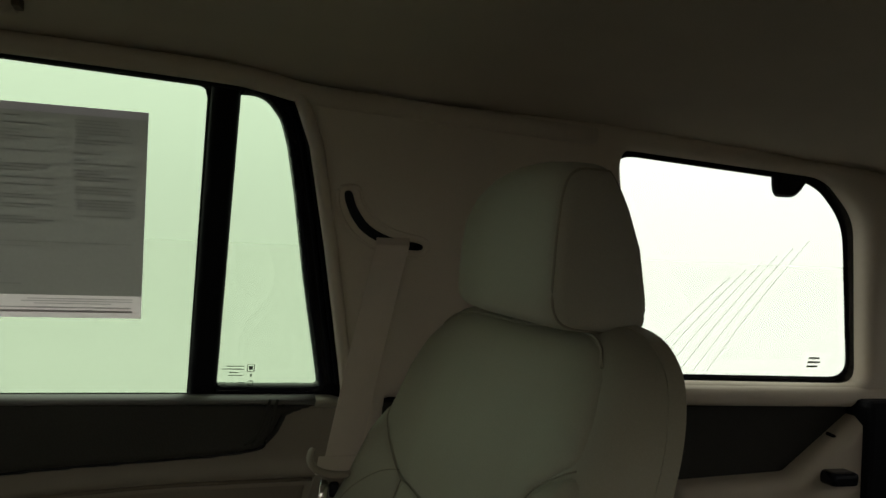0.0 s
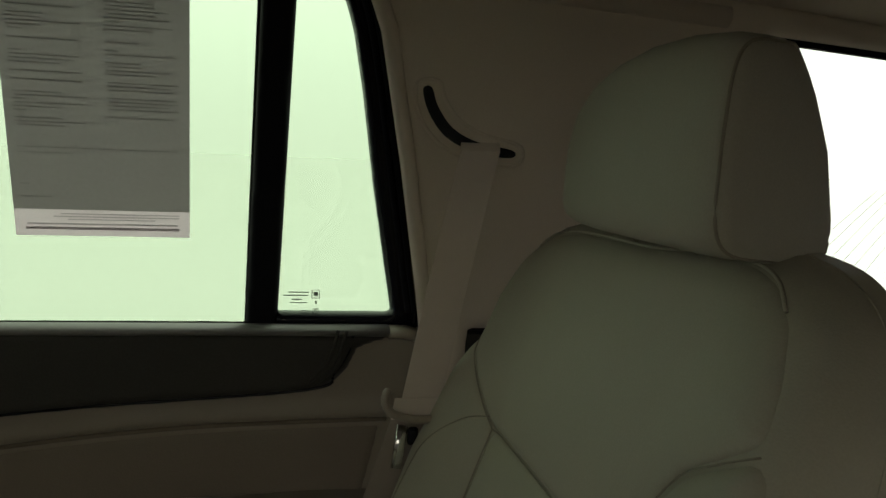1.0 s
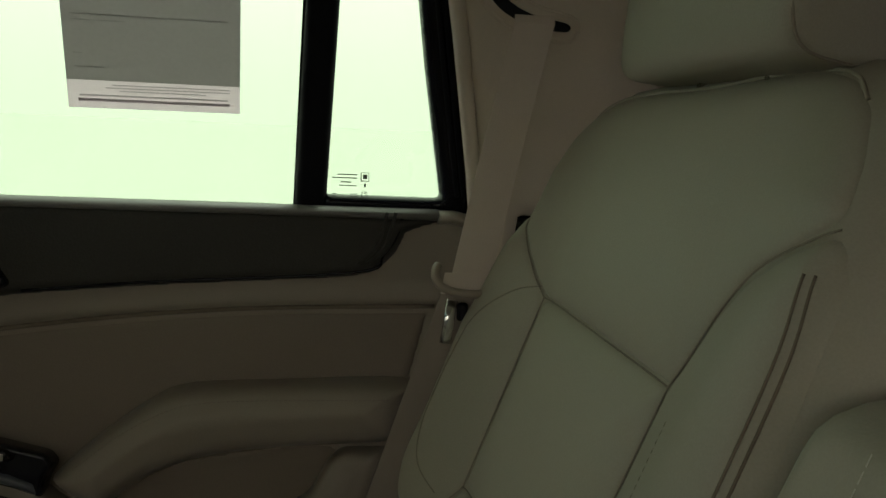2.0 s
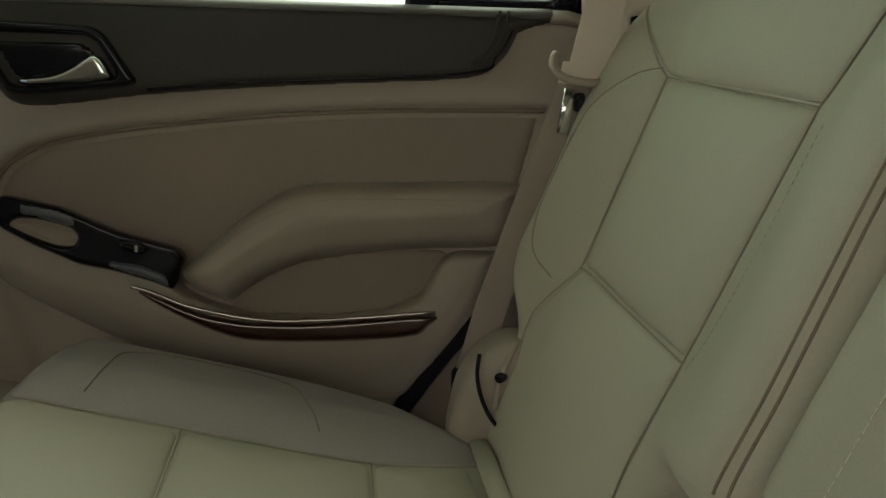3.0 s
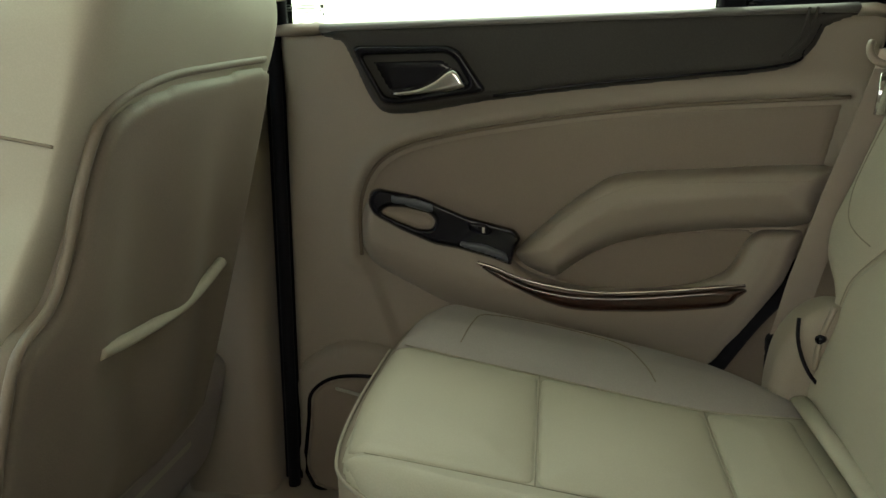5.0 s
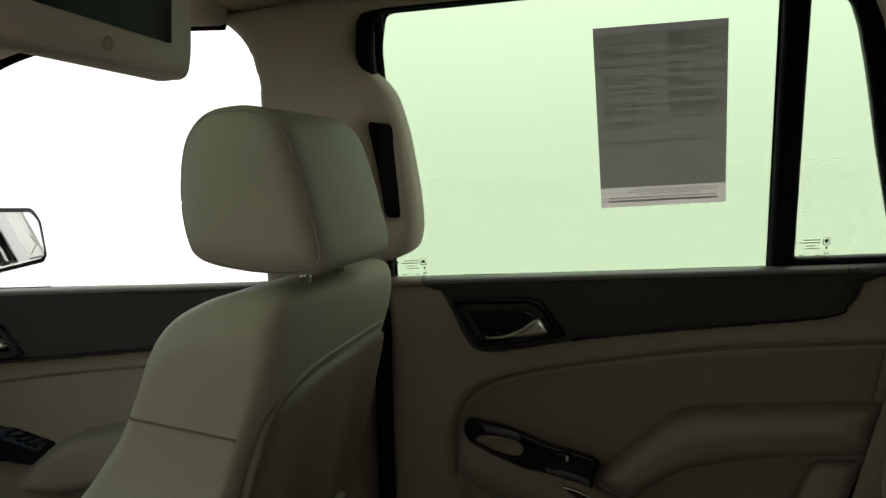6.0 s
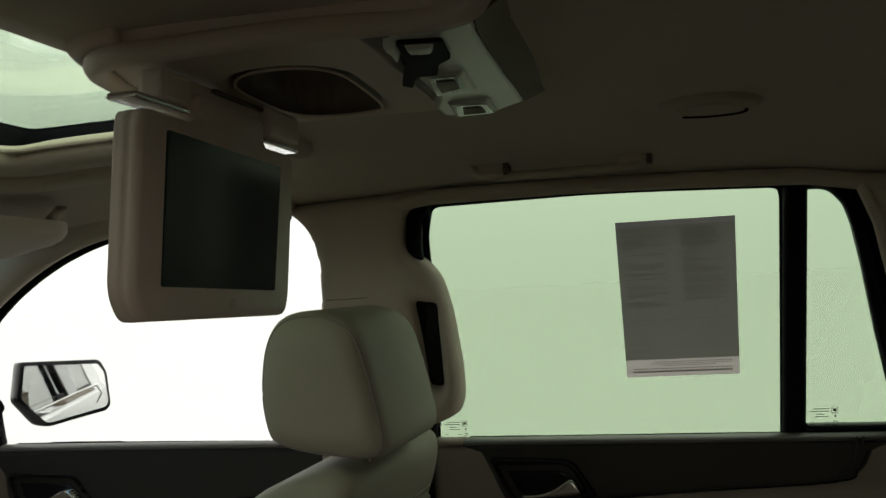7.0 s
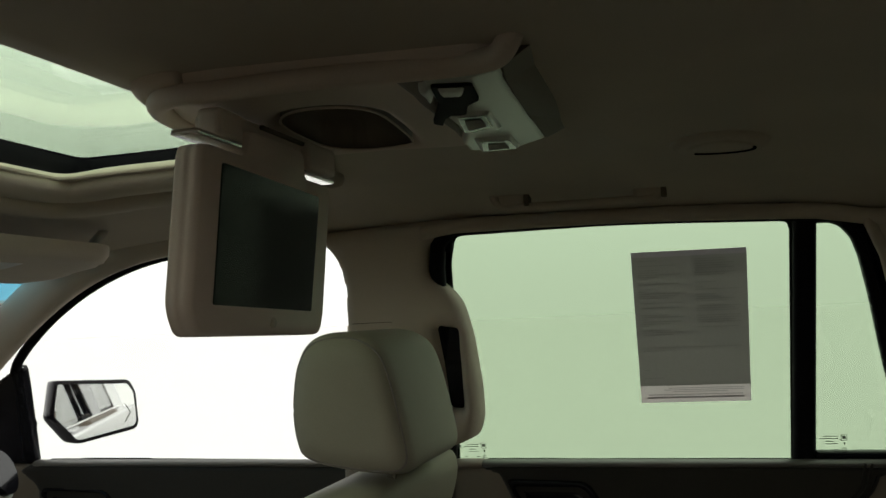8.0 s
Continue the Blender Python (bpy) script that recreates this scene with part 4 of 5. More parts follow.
# ---- the front door, its mirror and the front pillar ----
def front_door():
    d = thing("front_door", (-1.2, 1.52, 0.0), "tan front car door with dark bolster and clear glass, closed", "car door")
    P = on_door
    relief("door_panel", P, [(-1.85, 0.02), (-1.85, 0.795), (-0.79, 0.795), (-0.79, 0.02)], 0.012, 0.012, TAN, d, cell=0.012, skirt=0.015)
    bol = crom([(-1.500, 0.800), (-1.506, 0.74), (-1.492, 0.675), (-1.45, 0.657), (-1.3, 0.664), (-1.04, 0.682), (-0.85, 0.70), (-0.80, 0.80)], 6)
    bol = [q for q in bol if q[1] < 0.805] + [(-0.81, 0.803), (-1.498, 0.803)]
    relief("sill_bolster", P, bol, 0.040, 0.014, DARK, d, "dark grey grained bolster", cell=0.006, skirt=0.0)
    tube("bolster_seam", [P(u, v, 0.039) for u, v in [(-1.46, 0.670), (-1.4, 0.671), (-1.04, 0.694), (-0.85, 0.712)]], 0.002, BLACK, d)
    bez = rounded([(-1.492, 0.752), (-1.325, 0.748), (-1.278, 0.684), (-1.305, 0.673), (-1.462, 0.668)], 0.015)
    opn = rounded([(-1.474, 0.740), (-1.335, 0.737), (-1.298, 0.690), (-1.315, 0.683), (-1.452, 0.678)], 0.012)
    relief("handle_bezel", P, bez, 0.050, 0.006, BLACK, d, "gloss black handle bezel", holes=[opn], cell=0.004, skirt=-0.02)
    relief("handle_recess", P, opn, 0.041, 0.01, BLACK, d, cell=0.006, skirt=-0.01)
    hd = crom([(-1.445, 0.694), (-1.395, 0.704), (-1.355, 0.722), (-1.330, 0.720), (-1.317, 0.696), (-1.365, 0.688), (-1.430, 0.684)], 4)
    relief("door_handle", P, hd, 0.054, 0.008, CHROME, d, "chrome pull handle", cell=0.004, skirt=-0.035)
    tube("piping", [P(u, v, 0.012) for u, v in crom([(-1.62, 0.570), (-1.5, 0.608), (-1.3, 0.636), (-1.04, 0.658), (-0.8, 0.668)], 6, closed=False)], 0.003, STITCH, d, "dark seam over the padded insert")
    arm = crom([(-1.335, 0.43), (-1.30, 0.485), (-1.235, 0.525), (-1.15, 0.551), (-1.0, 0.558), (-0.85, 0.558), (-0.85, 0.46), (-1.1, 0.44), (-1.25, 0.42)], 5)
    relief("armrest", P, arm, 0.06, 0.03, TAN, d, "padded tan armrest", cell=0.008, skirt=0.02)
    relief("switch_plate", P, rounded([(-1.52, 0.565), (-1.34, 0.541), (-1.255, 0.515), (-1.28, 0.475), (-1.52, 0.49)], 0.01), 0.050, 0.008, BLACK, d, "black switch plate", cell=0.006, skirt=0.0)
    slab("pane", [(-1.72, 0.78), (-1.60, 1.06), (-1.30, 1.21), (-1.0, 1.245), (-0.73, 1.245), (-0.73, 0.78)], on_glass, 0.005, CLEAR, d, "clear front glass").visible_shadow = False
    tube("sill_cap", [(-1.51, 1.478, 0.797), (-1.3, 1.478, 0.797), (-0.8, 1.478, 0.797)], 0.020, SILL_LIT, d, "padded sill cap coloured lighter for the light on it", flat=0.35, n=14)
    top = crom([(-1.545, 0.80), (-1.515, 0.95), (-1.500, 1.005), (-1.400, 1.084), (-1.286, 1.146), (-1.171, 1.186), (-1.05, 1.206), (-0.90, 1.212), (-0.78, 1.206)], 6, closed=False)
    tube("window_seal", [on_glass(u - 0.006, v + 0.006, 0.010) for u, v in top], 0.010, RUBBER, d, "black rubber window seal")
    relief("mirror_sail", on_glass, [(-1.535, 0.79), (-1.508, 0.95), (-1.50, 1.01), (-1.62, 0.95), (-1.75, 0.79)], 0.020, 0.008, BLACK, d, "black plastic corner trim", cell=0.006, skirt=0.012)


front_door()


def side_mirror():
    m = thing("side_mirror", (-1.62, 1.60, 0.82), "black framed door mirror with a faceted rectangular glass", "side mirror")

    # face plane: turned a little towards the car
    o, ang, tip = np.array([-1.600, 1.770, 0.880]), radians(-29.7), radians(1.2)
    ey = np.array([math.sin(ang) * -1, math.cos(ang), 0.0])
    en = np.array([math.cos(ang) * math.cos(tip), math.sin(ang) * math.cos(tip), math.sin(tip)])
    ev = np.array([-math.cos(ang) * math.sin(tip), -math.sin(ang) * math.sin(tip), math.cos(tip)])

    def place(u, v, h):
        u, v, h = np.asarray(u, float), np.asarray(v, float), np.asarray(h, float)
        return tuple(o[k] + ey[k] * u + ev[k] * v + en[k] * h for k in range(3))

    def fl(u, v, h):
        return tuple(float(c) for c in place(u, v, h))
    face = rounded([(-0.089, 0.068), (0.084, 0.057), (0.100, 0.034), (0.107, -0.039), (0.100, -0.050), (-0.036, -0.070), (-0.046, -0.067), (-0.099, -0.007)], 0.006, 4)
    hous = rounded([(-0.096, 0.078), (0.093, 0.067), (0.110, 0.038), (0.117, -0.046), (0.108, -0.060), (-0.036, -0.080), (-0.060, -0.074), (-0.109, -0.012)], 0.010, 4)
    p = np.array(hous)
    loft("housing", p, [(0.012, 0.97, 0, 0), (0.004, 1.0, 0, 0), (-0.03, 1.0, 0, 0), (-0.07, 0.86, 0, 0), (-0.10, 0.55, -0.02, 0)], fl, BLACK, m, "black mirror housing")
    slab("mirror_glass", face, lambda u, v, h: fl(u, v, h + 0.0145), 0.002, MIRROR, m, "silvered mirror glass")
    slab("lane_mark", [(0.077, 0.006), (0.0795, 0.006), (0.0925, -0.016), (0.078, -0.039), (0.0755, -0.039), (0.090, -0.016)], lambda u, v, h: fl(u, v, h + 0.0155), 0.0006, STAMP, m, "small arrow-shaped mark")
    tube("stalk", [(-1.74, 1.52, 0.835), (-1.735, 1.58, 0.842), (-1.72, 1.68, 0.858)], 0.040, BLACK, m, "black mirror stalk", flat=0.6, n=14)


side_mirror()


def front_corner():
    t = thing("pillar_trim_front", (-1.6, 1.42, 0.8), "beige windscreen pillar trim with a grab grip", "pillar trim", kind="structure")
    line = crom([(-1.80, 0.82), (-1.64, 0.95), (-1.520, 1.040), (-1.405, 1.116), (-1.290, 1.176), (-1.175, 1.216), (-1.05, 1.236), (-0.90, 1.242), (-0.76, 1.236)], 5, closed=False)
    tube("pillar_cover", [on_glass(u - 0.010, v + 0.010, 0.035) for u, v in line], 0.045, TRIM, t, flat=0.8, n=16, up=(0.3, -1, 0.3))
    grip = [(-1.58, 1.33, 1.02), (-1.565, 1.29, 1.05), (-1.53, 1.27, 1.10), (-1.485, 1.275, 1.135), (-1.46, 1.30, 1.15)]
    tube("grip", [tuple(q) for q in crom(grip, 6, closed=False)], 0.016, TRIM, t, "moulded grab grip", n=12)
    w = thing("windscreen", (-1.9, 0.6, 0.9), "windscreen with a blue shade band along its top", "windscreen", kind="structure")

    def screen(u, v, h):
        return -2.25 + 0.86 * v + 0.10 * ((u - 0.62) / 0.8) ** 2 * 1.0, u, 0.72 + 0.52 * v + h
    for nm, lo, hi, m in (("pane", 0.0, 0.80, SCREEN_GLASS), ("shade_band", 0.80, 1.0, BLUEBAND)):
        verts, faces = [], []
        us, vs = np.linspace(-0.2, 1.44, 17), np.linspace(lo, hi, 4)
        for k in (0, 0.005):
            verts += [screen(u, v, k) for u in us for v in vs]
        n = 17 * 4
        for i in range(16):
            for j in range(3):
                a = i * 4 + j
                faces += [(a, a + 1, a + 5, a + 4), (n + a, n + a + 4, n + a + 5, n + a + 1)]
        under(mesh_ob(nm, verts, faces, m, None, "blue tinted band" if m is BLUEBAND else "", fix=False), w).visible_shadow = False
    da = thing("dashboard", (-2.0, 0.62, 0.4), "dark dashboard with a silver-ringed air vent", "dashboard", kind="structure")
    prof = [(-2.2, 0.55), (-2.2, 0.80), (-2.05, 0.83), (-1.88, 0.80), (-1.82, 0.74), (-1.84, 0.60), (-1.9, 0.5)]
    loft("body", crom(prof, 4), round_sections(-0.28, 1.46, 0.06, 0.17), lambda u, v, w: (u, w, v), TAN, da, "tan dashboard body")
    end = crom([(-1.86, 0.60), (-1.86, 0.80), (-1.70, 0.835), (-1.55, 0.80), (-1.505, 0.73), (-1.53, 0.62), (-1.65, 0.56)], 4)
    loft("end_cap", end, round_sections(1.10, 1.40, 0.05, 0.12), lambda u, v, w: (u, w, v), TAN, da, "tan end of the dashboard")
    a1, a2, c0 = Vector((-0.30, 0.95, 0)).normalized(), Vector((-0.35, -0.10, 0.93)).normalized(), Vector((-1.505, 1.352, 0.792))
    tube("vent_ring", [tuple(c0 + a1 * (0.05 * math.cos(a)) + a2 * (0.05 * math.sin(a))) for a in np.linspace(0, 2 * math.pi, 33)], 0.007, PLATE, da, "pale satin vent ring", up=tuple(a1.cross(a2)))
    vd = [c0 + a1 * (0.046 * math.cos(a)) + a2 * (0.046 * math.sin(a)) for a in np.linspace(0, 2 * math.pi, 25)[:-1]]
    nv = a1.cross(a2) * 0.02
    nf = len(vd)
    under(mesh_ob("vent", [tuple(q) for q in vd] + [tuple(q + nv) for q in vd], [tuple(range(nf)), tuple(range(nf, 2 * nf))] + [(i, (i + 1) % nf, nf + (i + 1) % nf, nf + i) for i in range(nf)], BLACK, None, "dark air vent", smooth=False), da)


BLUEBAND = glass("blue_band_glass", (0.10, 0.30, 0.42))
front_corner()


def sun_visor():
    v = thing("sun_visor", (-1.1, 0.9, 1.24), "beige folded sun visor under the headliner", "sun visor")
    prof = rounded([(-1.24, 0.70), (-1.24, 1.12), (-1.20, 1.155), (-1.08, 1.145), (-1.045, 1.10), (-1.045, 0.70)], 0.03)
    def place(u, w, h):
        return u, w, 1.196 + 0.16 * (u + 1.04) - h + 0 * w
    relief("panel", place, prof, 0.012, 0.012, LINER, v, cell=0.012, skirt=0.012)
    slab("label", [(-1.10, 0.86), (-1.10, 0.97), (-1.155, 0.97), (-1.155, 0.86)], lambda a, b, h: tuple(float(c) for c in place(a, b, h + 0.0135)), 0.001, PAPER, v, "pale warning label")
    tube("pivot", [(-1.10, 1.13, 1.215), (-1.10, 1.16, float(ceil_z(-1.10, 1.16)))], 0.008, TRIM, v)


sun_visor()


# ---- seats ----
def piping(name, pts, rad, parent, label=""):
    return tube(name, [tuple(q) for q in pts], rad, SEAM, parent, label, n=8)


def headrest(name, prof, y0, y1, parent, r=0.035, half=0.08):
    """A padded head restraint: side profile (x, z) carried across, seams round both sides."""
    h = loft(name, crom(prof, 5), round_sections(y0, y1, r, half, 7), lambda u, v, w: (u, w, v), LEATHER, parent, "padded leather head restraint")
    p = crom(prof, 8)
    c = p.mean(0)
    for y, s in ((y0 + 0.016, 0.925), (y1 - 0.016, 0.925)):
        loop = c + (p - c) * s
        tube("seam", [(u, y - 0.0005 if y < (y0 + y1) / 2 else y + 0.0005, v) for u, v in np.vstack([loop, loop[:1]])], 0.0013, LEATHER_SHADED, h, "raised seam piping", n=8)
    return h


def front_seat():
    s = thing("front_seat", (-0.9, 1.08, -0.02), "beige leather front passenger seat with a map pocket", "car seat")
    y0, y1 = 0.903, 1.338
    prof = [(-0.548, 0.852), (-0.600, 0.853), (-0.650, 0.838), (-0.682, 0.815), (-0.703, 0.770), (-0.732, 0.712), (-0.775, 0.655), (-0.84, 0.56), (-0.86, 0.44), (-0.85, 0.30), (-0.79, 0.20), (-0.715, 0.22), (-0.672, 0.37), (-0.645, 0.50), (-0.605, 0.62), (-0.566, 0.72), (-0.540, 0.79), (-0.534, 0.832)]
    def flared(u, v, w):
        return u, w - 0.045 * min(max((0.66 - v) / 0.12, 0), 1) * max(0.0, 1 - (w - y0) / 0.40) ** 2, v
    secs = round_sections(y0, y1, 0.05, 0.22, 8)
    caps = [(y0, k, 0, 0) for k in (0.03, 0.15, 0.3, 0.45, 0.6, 0.7)]
    loft("backrest", crom(prof, 4), caps + secs, flared, LEATHER, s)
    # seam across the side panel and the panel edge towards the back
    line = np.array(crom(prof, 4))
    mid = line.mean(0)
    near = sorted((q[1], q[0]) for q in secs if q[0] < (y0 + y1) / 2)
    bear = np.arctan2(line[:, 1] - mid[1], line[:, 0] - mid[0])
    order = np.argsort(bear)
    reach = np.hypot(*(line - mid).T)

    def on_side(u, v):
        k = math.hypot(u - mid[0], v - mid[1]) / np.interp(math.atan2(v - mid[1], u - mid[0]), bear[order], reach[order], period=2 * math.pi)
        return flared(u, v, float(np.interp(k, [q[0] for q in near], [q[1] for q in near])) - 0.0006)
    tube("side_seam", [on_side(u, v) for u, v in crom([(-0.716, 0.729), (-0.695, 0.726), (-0.662, 0.720), (-0.613, 0.711), (-0.588, 0.706)], 8, closed=False)], 0.0015, STITCH, s, "dark sewn seam across the side", n=8)
    # map pocket panel on the back
    def back(u, v, h):
        return -0.535 + 0.30 * (v - 0.86) + h * 0.95, u, v + 0 * u - 0.28 * h
    def droop(U, V, S):
        return 0.006 * np.sin((U - 0.9) * 34 + 7 * (V - 0.6)) * np.clip(S / 0.05, 0, 1) * np.clip((0.75 - V) / 0.15, 0, 1)
    pk = crom([(0.862, 0.30), (0.858, 0.46), (0.861, 0.53), (0.876, 0.552), (0.904, 0.572), (0.920, 0.62), (0.926, 0.68), (0.950, 0.728), (1.03, 0.750), (1.16, 0.757), (1.290, 0.760), (1.318, 0.73), (1.322, 0.60), (1.322, 0.42), (1.318, 0.34), (1.29, 0.29), (1.1, 0.28)], 4)
    relief("map_pocket", back, pk, 0.020, 0.016, POCKET, s, "brown leather seat back panel with map pocket", cell=0.007, skirt=0.008, extra=droop)
    tube("pocket_edge", [tuple(float(c) for c in back(u, v, 0.022)) for u, v in crom([(0.975, 0.508), (1.061, 0.500), (1.17, 0.500), (1.255, 0.526)], 8, closed=False)], 0.007, LEATHER, s, "pale rolled pocket edge")
    tube("panel_edge", [tuple(float(c) for c in back(u, v, 0.012)) for u, v in crom([(0.857, 0.40), (0.854, 0.47), (0.857, 0.535), (0.873, 0.558), (0.900, 0.576), (0.915, 0.62), (0.921, 0.68), (0.945, 0.732), (1.03, 0.756), (1.16, 0.763), (1.290, 0.766)], 6, closed=False)], 0.005, POCKET, s, "piped edge of the back panel")
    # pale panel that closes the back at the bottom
    relief("lower_panel", back, crom([(0.90, 0.27), (1.10, 0.30), (1.29, 0.31), (1.345, 0.36), (1.385, 0.34), (1.394, 0.28), (1.388, 0.20), (1.34, 0.175), (1.20, 0.17), (0.95, 0.17)], 4), 0.016, 0.02, LEATHER_SHADED, s, "pale panel at the foot of the seat back", cell=0.008, skirt=0.05)
    # cushion
    cp = [(-0.86, 0.44), (-1.10, 0.46), (-1.28, 0.46), (-1.34, 0.40), (-1.30, 0.28), (-0.80, 0.22), (-0.74, 0.30)]
    loft("cushion", crom(cp, 4), round_sections(0.875, 1.33, 0.05, 0.2, 6), lambda u, v, w: (u, w, v), LEATHER, s)
    box("seat_base", (-1.2, 0.90, -0.02), (-0.74, 1.28, 0.26), BLACK, s, "dark seat base", bevel=0.02)
    head = [(-0.500, 0.895), (-0.505, 0.925), (-0.518, 0.985), (-0.534, 1.030), (-0.562, 1.052), (-0.600, 1.058), (-0.636, 1.050), (-0.658, 1.020), (-0.667, 0.960), (-0.661, 0.910), (-0.645, 0.890), (-0.590, 0.877), (-0.525, 0.872), (-0.505, 0.878)]
    headrest("head_restraint", [(u, v - 0.006) for u, v in head], 0.945, 1.215, s)
    for y in (1.027, 1.137):
        tube("post", [(-0.552, y, 0.83), (-0.550, y, 0.89)], 0.0065, CHROME, s, "chrome post")
        tube("post_sleeve", [(-0.5515, y, 0.835), (-0.5515, y, 0.858)], 0.011, BLACK, s)


front_seat()


def grow(poly, d):
    """The outline pushed outwards by d."""
    p = [Vector(q) for q in poly]
    area = sum(a.x * b.y - b.x * a.y for a, b in zip(p, p[1:] + p[:1]))
    out = []
    for i, b in enumerate(p):
        e1, e2 = (b - p[i - 1]).normalized(), (p[(i + 1) % len(p)] - b).normalized()
        n = Vector((e1.y + e2.y, -e1.x - e2.x))
        n = n.normalized() * d * (1 if area > 0 else -1)
        out.append((b.x + n.x, b.y + n.y))
    return out


def rear_seat():
    s = thing("rear_seat", (0.0, 1.08, -0.02), "beige leather rear captain's seat with stitched panels", "car seat")

    def back(u, v, h):
        return 0.205 + 0.37 * (v - 0.56) - 0.94 * h, u + 0 * v, v + 0.33 * h * 0.0 + 0 * u
    L = [(0.938, 0.33), (0.938, 0.45), (0.938, 0.484), (0.924, 0.503), (0.876, 0.512), (0.826, 0.521), (0.809, 0.545), (0.807, 0.61), (0.805, 0.70), (0.806, 0.79), (0.814, 0.848), (0.826, 0.884), (0.846, 0.913), (0.872, 0.932), (0.908, 0.945), (0.96, 0.951), (1.02, 0.952), (1.10, 0.950), (1.25, 0.948), (1.330, 0.940), (1.372, 0.912), (1.387, 0.865), (1.388, 0.80), (1.386, 0.72), (1.394, 0.62), (1.403, 0.545), (1.382, 0.49), (1.338, 0.455), (1.330, 0.40), (1.33, 0.33)]

    def swell(U, V, S):
        side = np.clip((np.abs(U - 1.112) - 0.13) / 0.14, 0, 1)
        side = side * side * (3 - 2 * side)
        outer = np.interp(V, [0.50, 0.58, 0.70, 0.78, 0.83, 0.93], [0.048, 0.051, 0.060, 0.046, 0.024, 0.006])
        inner = np.interp(V, [0.50, 0.60, 0.84, 0.92], [0.034, 0.028, 0.024, 0.006])
        return np.where(U < 1.112, inner * side * np.clip(S / 0.03, 0, 1) ** 0.4, outer * side * np.clip(S / 0.045, 0, 1) ** 0.5)
    base = crom(L, 4)
    relief("backrest", back, base, 0.026, 0.026, LEATHER, s, cell=0.006, skirt=0.010, extra=swell)
    slab("back_shell", grow([tuple(q) for q in base], 0.0008), lambda u, v, h: tuple(float(c) for c in back(u, v, h - 0.0085)), 0.0150, LEATHER, s, "leather back of the backrest")

    def over(U, V, S):
        S0 = sdf(base, U, V)
        return swell(U, V, S0) + 0.026 * np.sqrt(np.clip(1 - (1 - np.clip(S0 / 0.026, 0, 1)) ** 2, 0, 1))
    panels = {
        "shoulder_panel": [(0.966, 0.745), (1.262, 0.745), (1.285, 0.759), (1.322, 0.790), (1.366, 0.822), (1.384, 0.860), (1.364, 0.902), (1.320, 0.925), (1.25, 0.933), (1.10, 0.934), (1.036, 0.938), (0.960, 0.939), (0.918, 0.932), (0.884, 0.914), (0.860, 0.888), (0.846, 0.862), (0.872, 0.848), (0.911, 0.829), (0.939, 0.801), (0.959, 0.761)],
        "middle_panel": [(0.984, 0.567), (1.12, 0.561), (1.260, 0.556), (1.260, 0.737), (1.112, 0.737), (0.968, 0.737)],
        "lower_panel": [(0.981, 0.557), (1.12, 0.551), (1.261, 0.546), (1.300, 0.49), (1.304, 0.42), (1.292, 0.34), (0.960, 0.34), (0.976, 0.40), (0.992, 0.47), (0.990, 0.515)],
        "outer_bolster": [(1.268, 0.738), (1.290, 0.752), (1.327, 0.783), (1.364, 0.812), (1.378, 0.80), (1.377, 0.72), (1.386, 0.62), (1.395, 0.545), (1.369, 0.495), (1.331, 0.462), (1.322, 0.42), (1.311, 0.42), (1.307, 0.494), (1.268, 0.553)],
        "inner_bolster": [(0.961, 0.739), (0.951, 0.757), (0.931, 0.793), (0.905, 0.819), (0.870, 0.837), (0.838, 0.852), (0.826, 0.83), (0.816, 0.70), (0.818, 0.60), (0.822, 0.546), (0.832, 0.531), (0.872, 0.522), (0.922, 0.513), (0.943, 0.494), (0.948, 0.47), (0.948, 0.44), (0.950, 0.39), (0.966, 0.39), (0.984, 0.47), (0.982, 0.515), (0.976, 0.563)],
    }
    for nm, poly in panels.items():
        relief(nm, back, rounded(grow(poly, 0.0034), 0.010, 3), 0.0017, 0.005, LEATHER, s, cell=0.0032, skirt=0.0, extra=over, dome=0.0105, lift=-0.0004)

    def bolster_h(u, v):
        U, V = np.array([[u]]), np.array([[v]])
        return float(over(U, V, U)[0, 0]) + 0.0098
    # dark seam lines down in the joints
    def joint(name, pts, place, hfun, thing_):
        q = crom(pts, 8, closed=False)
        return tube(name, [tuple(float(c) for c in place(u, v, hfun(u, v) - 0.0075)) for u, v in q], 0.0007, SEAM, thing_, n=6)
    for pts in ([(0.965, 0.741), (1.112, 0.741), (1.264, 0.741)], [(0.980, 0.562), (1.12, 0.556), (1.264, 0.551)], [(1.264, 0.551), (1.264, 0.65), (1.264, 0.741)], [(0.980, 0.562), (0.972, 0.66), (0.965, 0.741)],
                [(0.965, 0.741), (0.955, 0.759), (0.935, 0.797), (0.908, 0.824), (0.871, 0.8425), (0.840, 0.857)], [(1.264, 0.741), (1.287, 0.755), (1.324, 0.787), (1.366, 0.817)],
                [(1.264, 0.551), (1.3035, 0.492), (1.308, 0.42), (1.30, 0.36)], [(0.980, 0.562), (0.986, 0.515), (0.988, 0.47), (0.971, 0.395)]):
        joint("seam", pts, back, bolster_h, s)
    tube("shoulder_piping", [tuple(float(c) for c in back(u, v, bolster_h(u, v) - 0.0085)) for u, v in crom([(1.380, 0.885), (1.366, 0.908), (1.322, 0.930), (1.25, 0.938), (1.10, 0.939), (1.036, 0.943), (0.960, 0.944), (0.918, 0.937), (0.892, 0.923)], 8, closed=False)], 0.0013, LEATHER, s, "raised piping round the shoulder", n=8)

    def sewn(nm):
        ring = np.array(rounded(grow(panels[nm], 0.0034), 0.010, 3))

        def height(u, v):
            U, V = np.array([[u]]), np.array([[v]])
            S = float(sdf(ring, U, V)[0, 0])
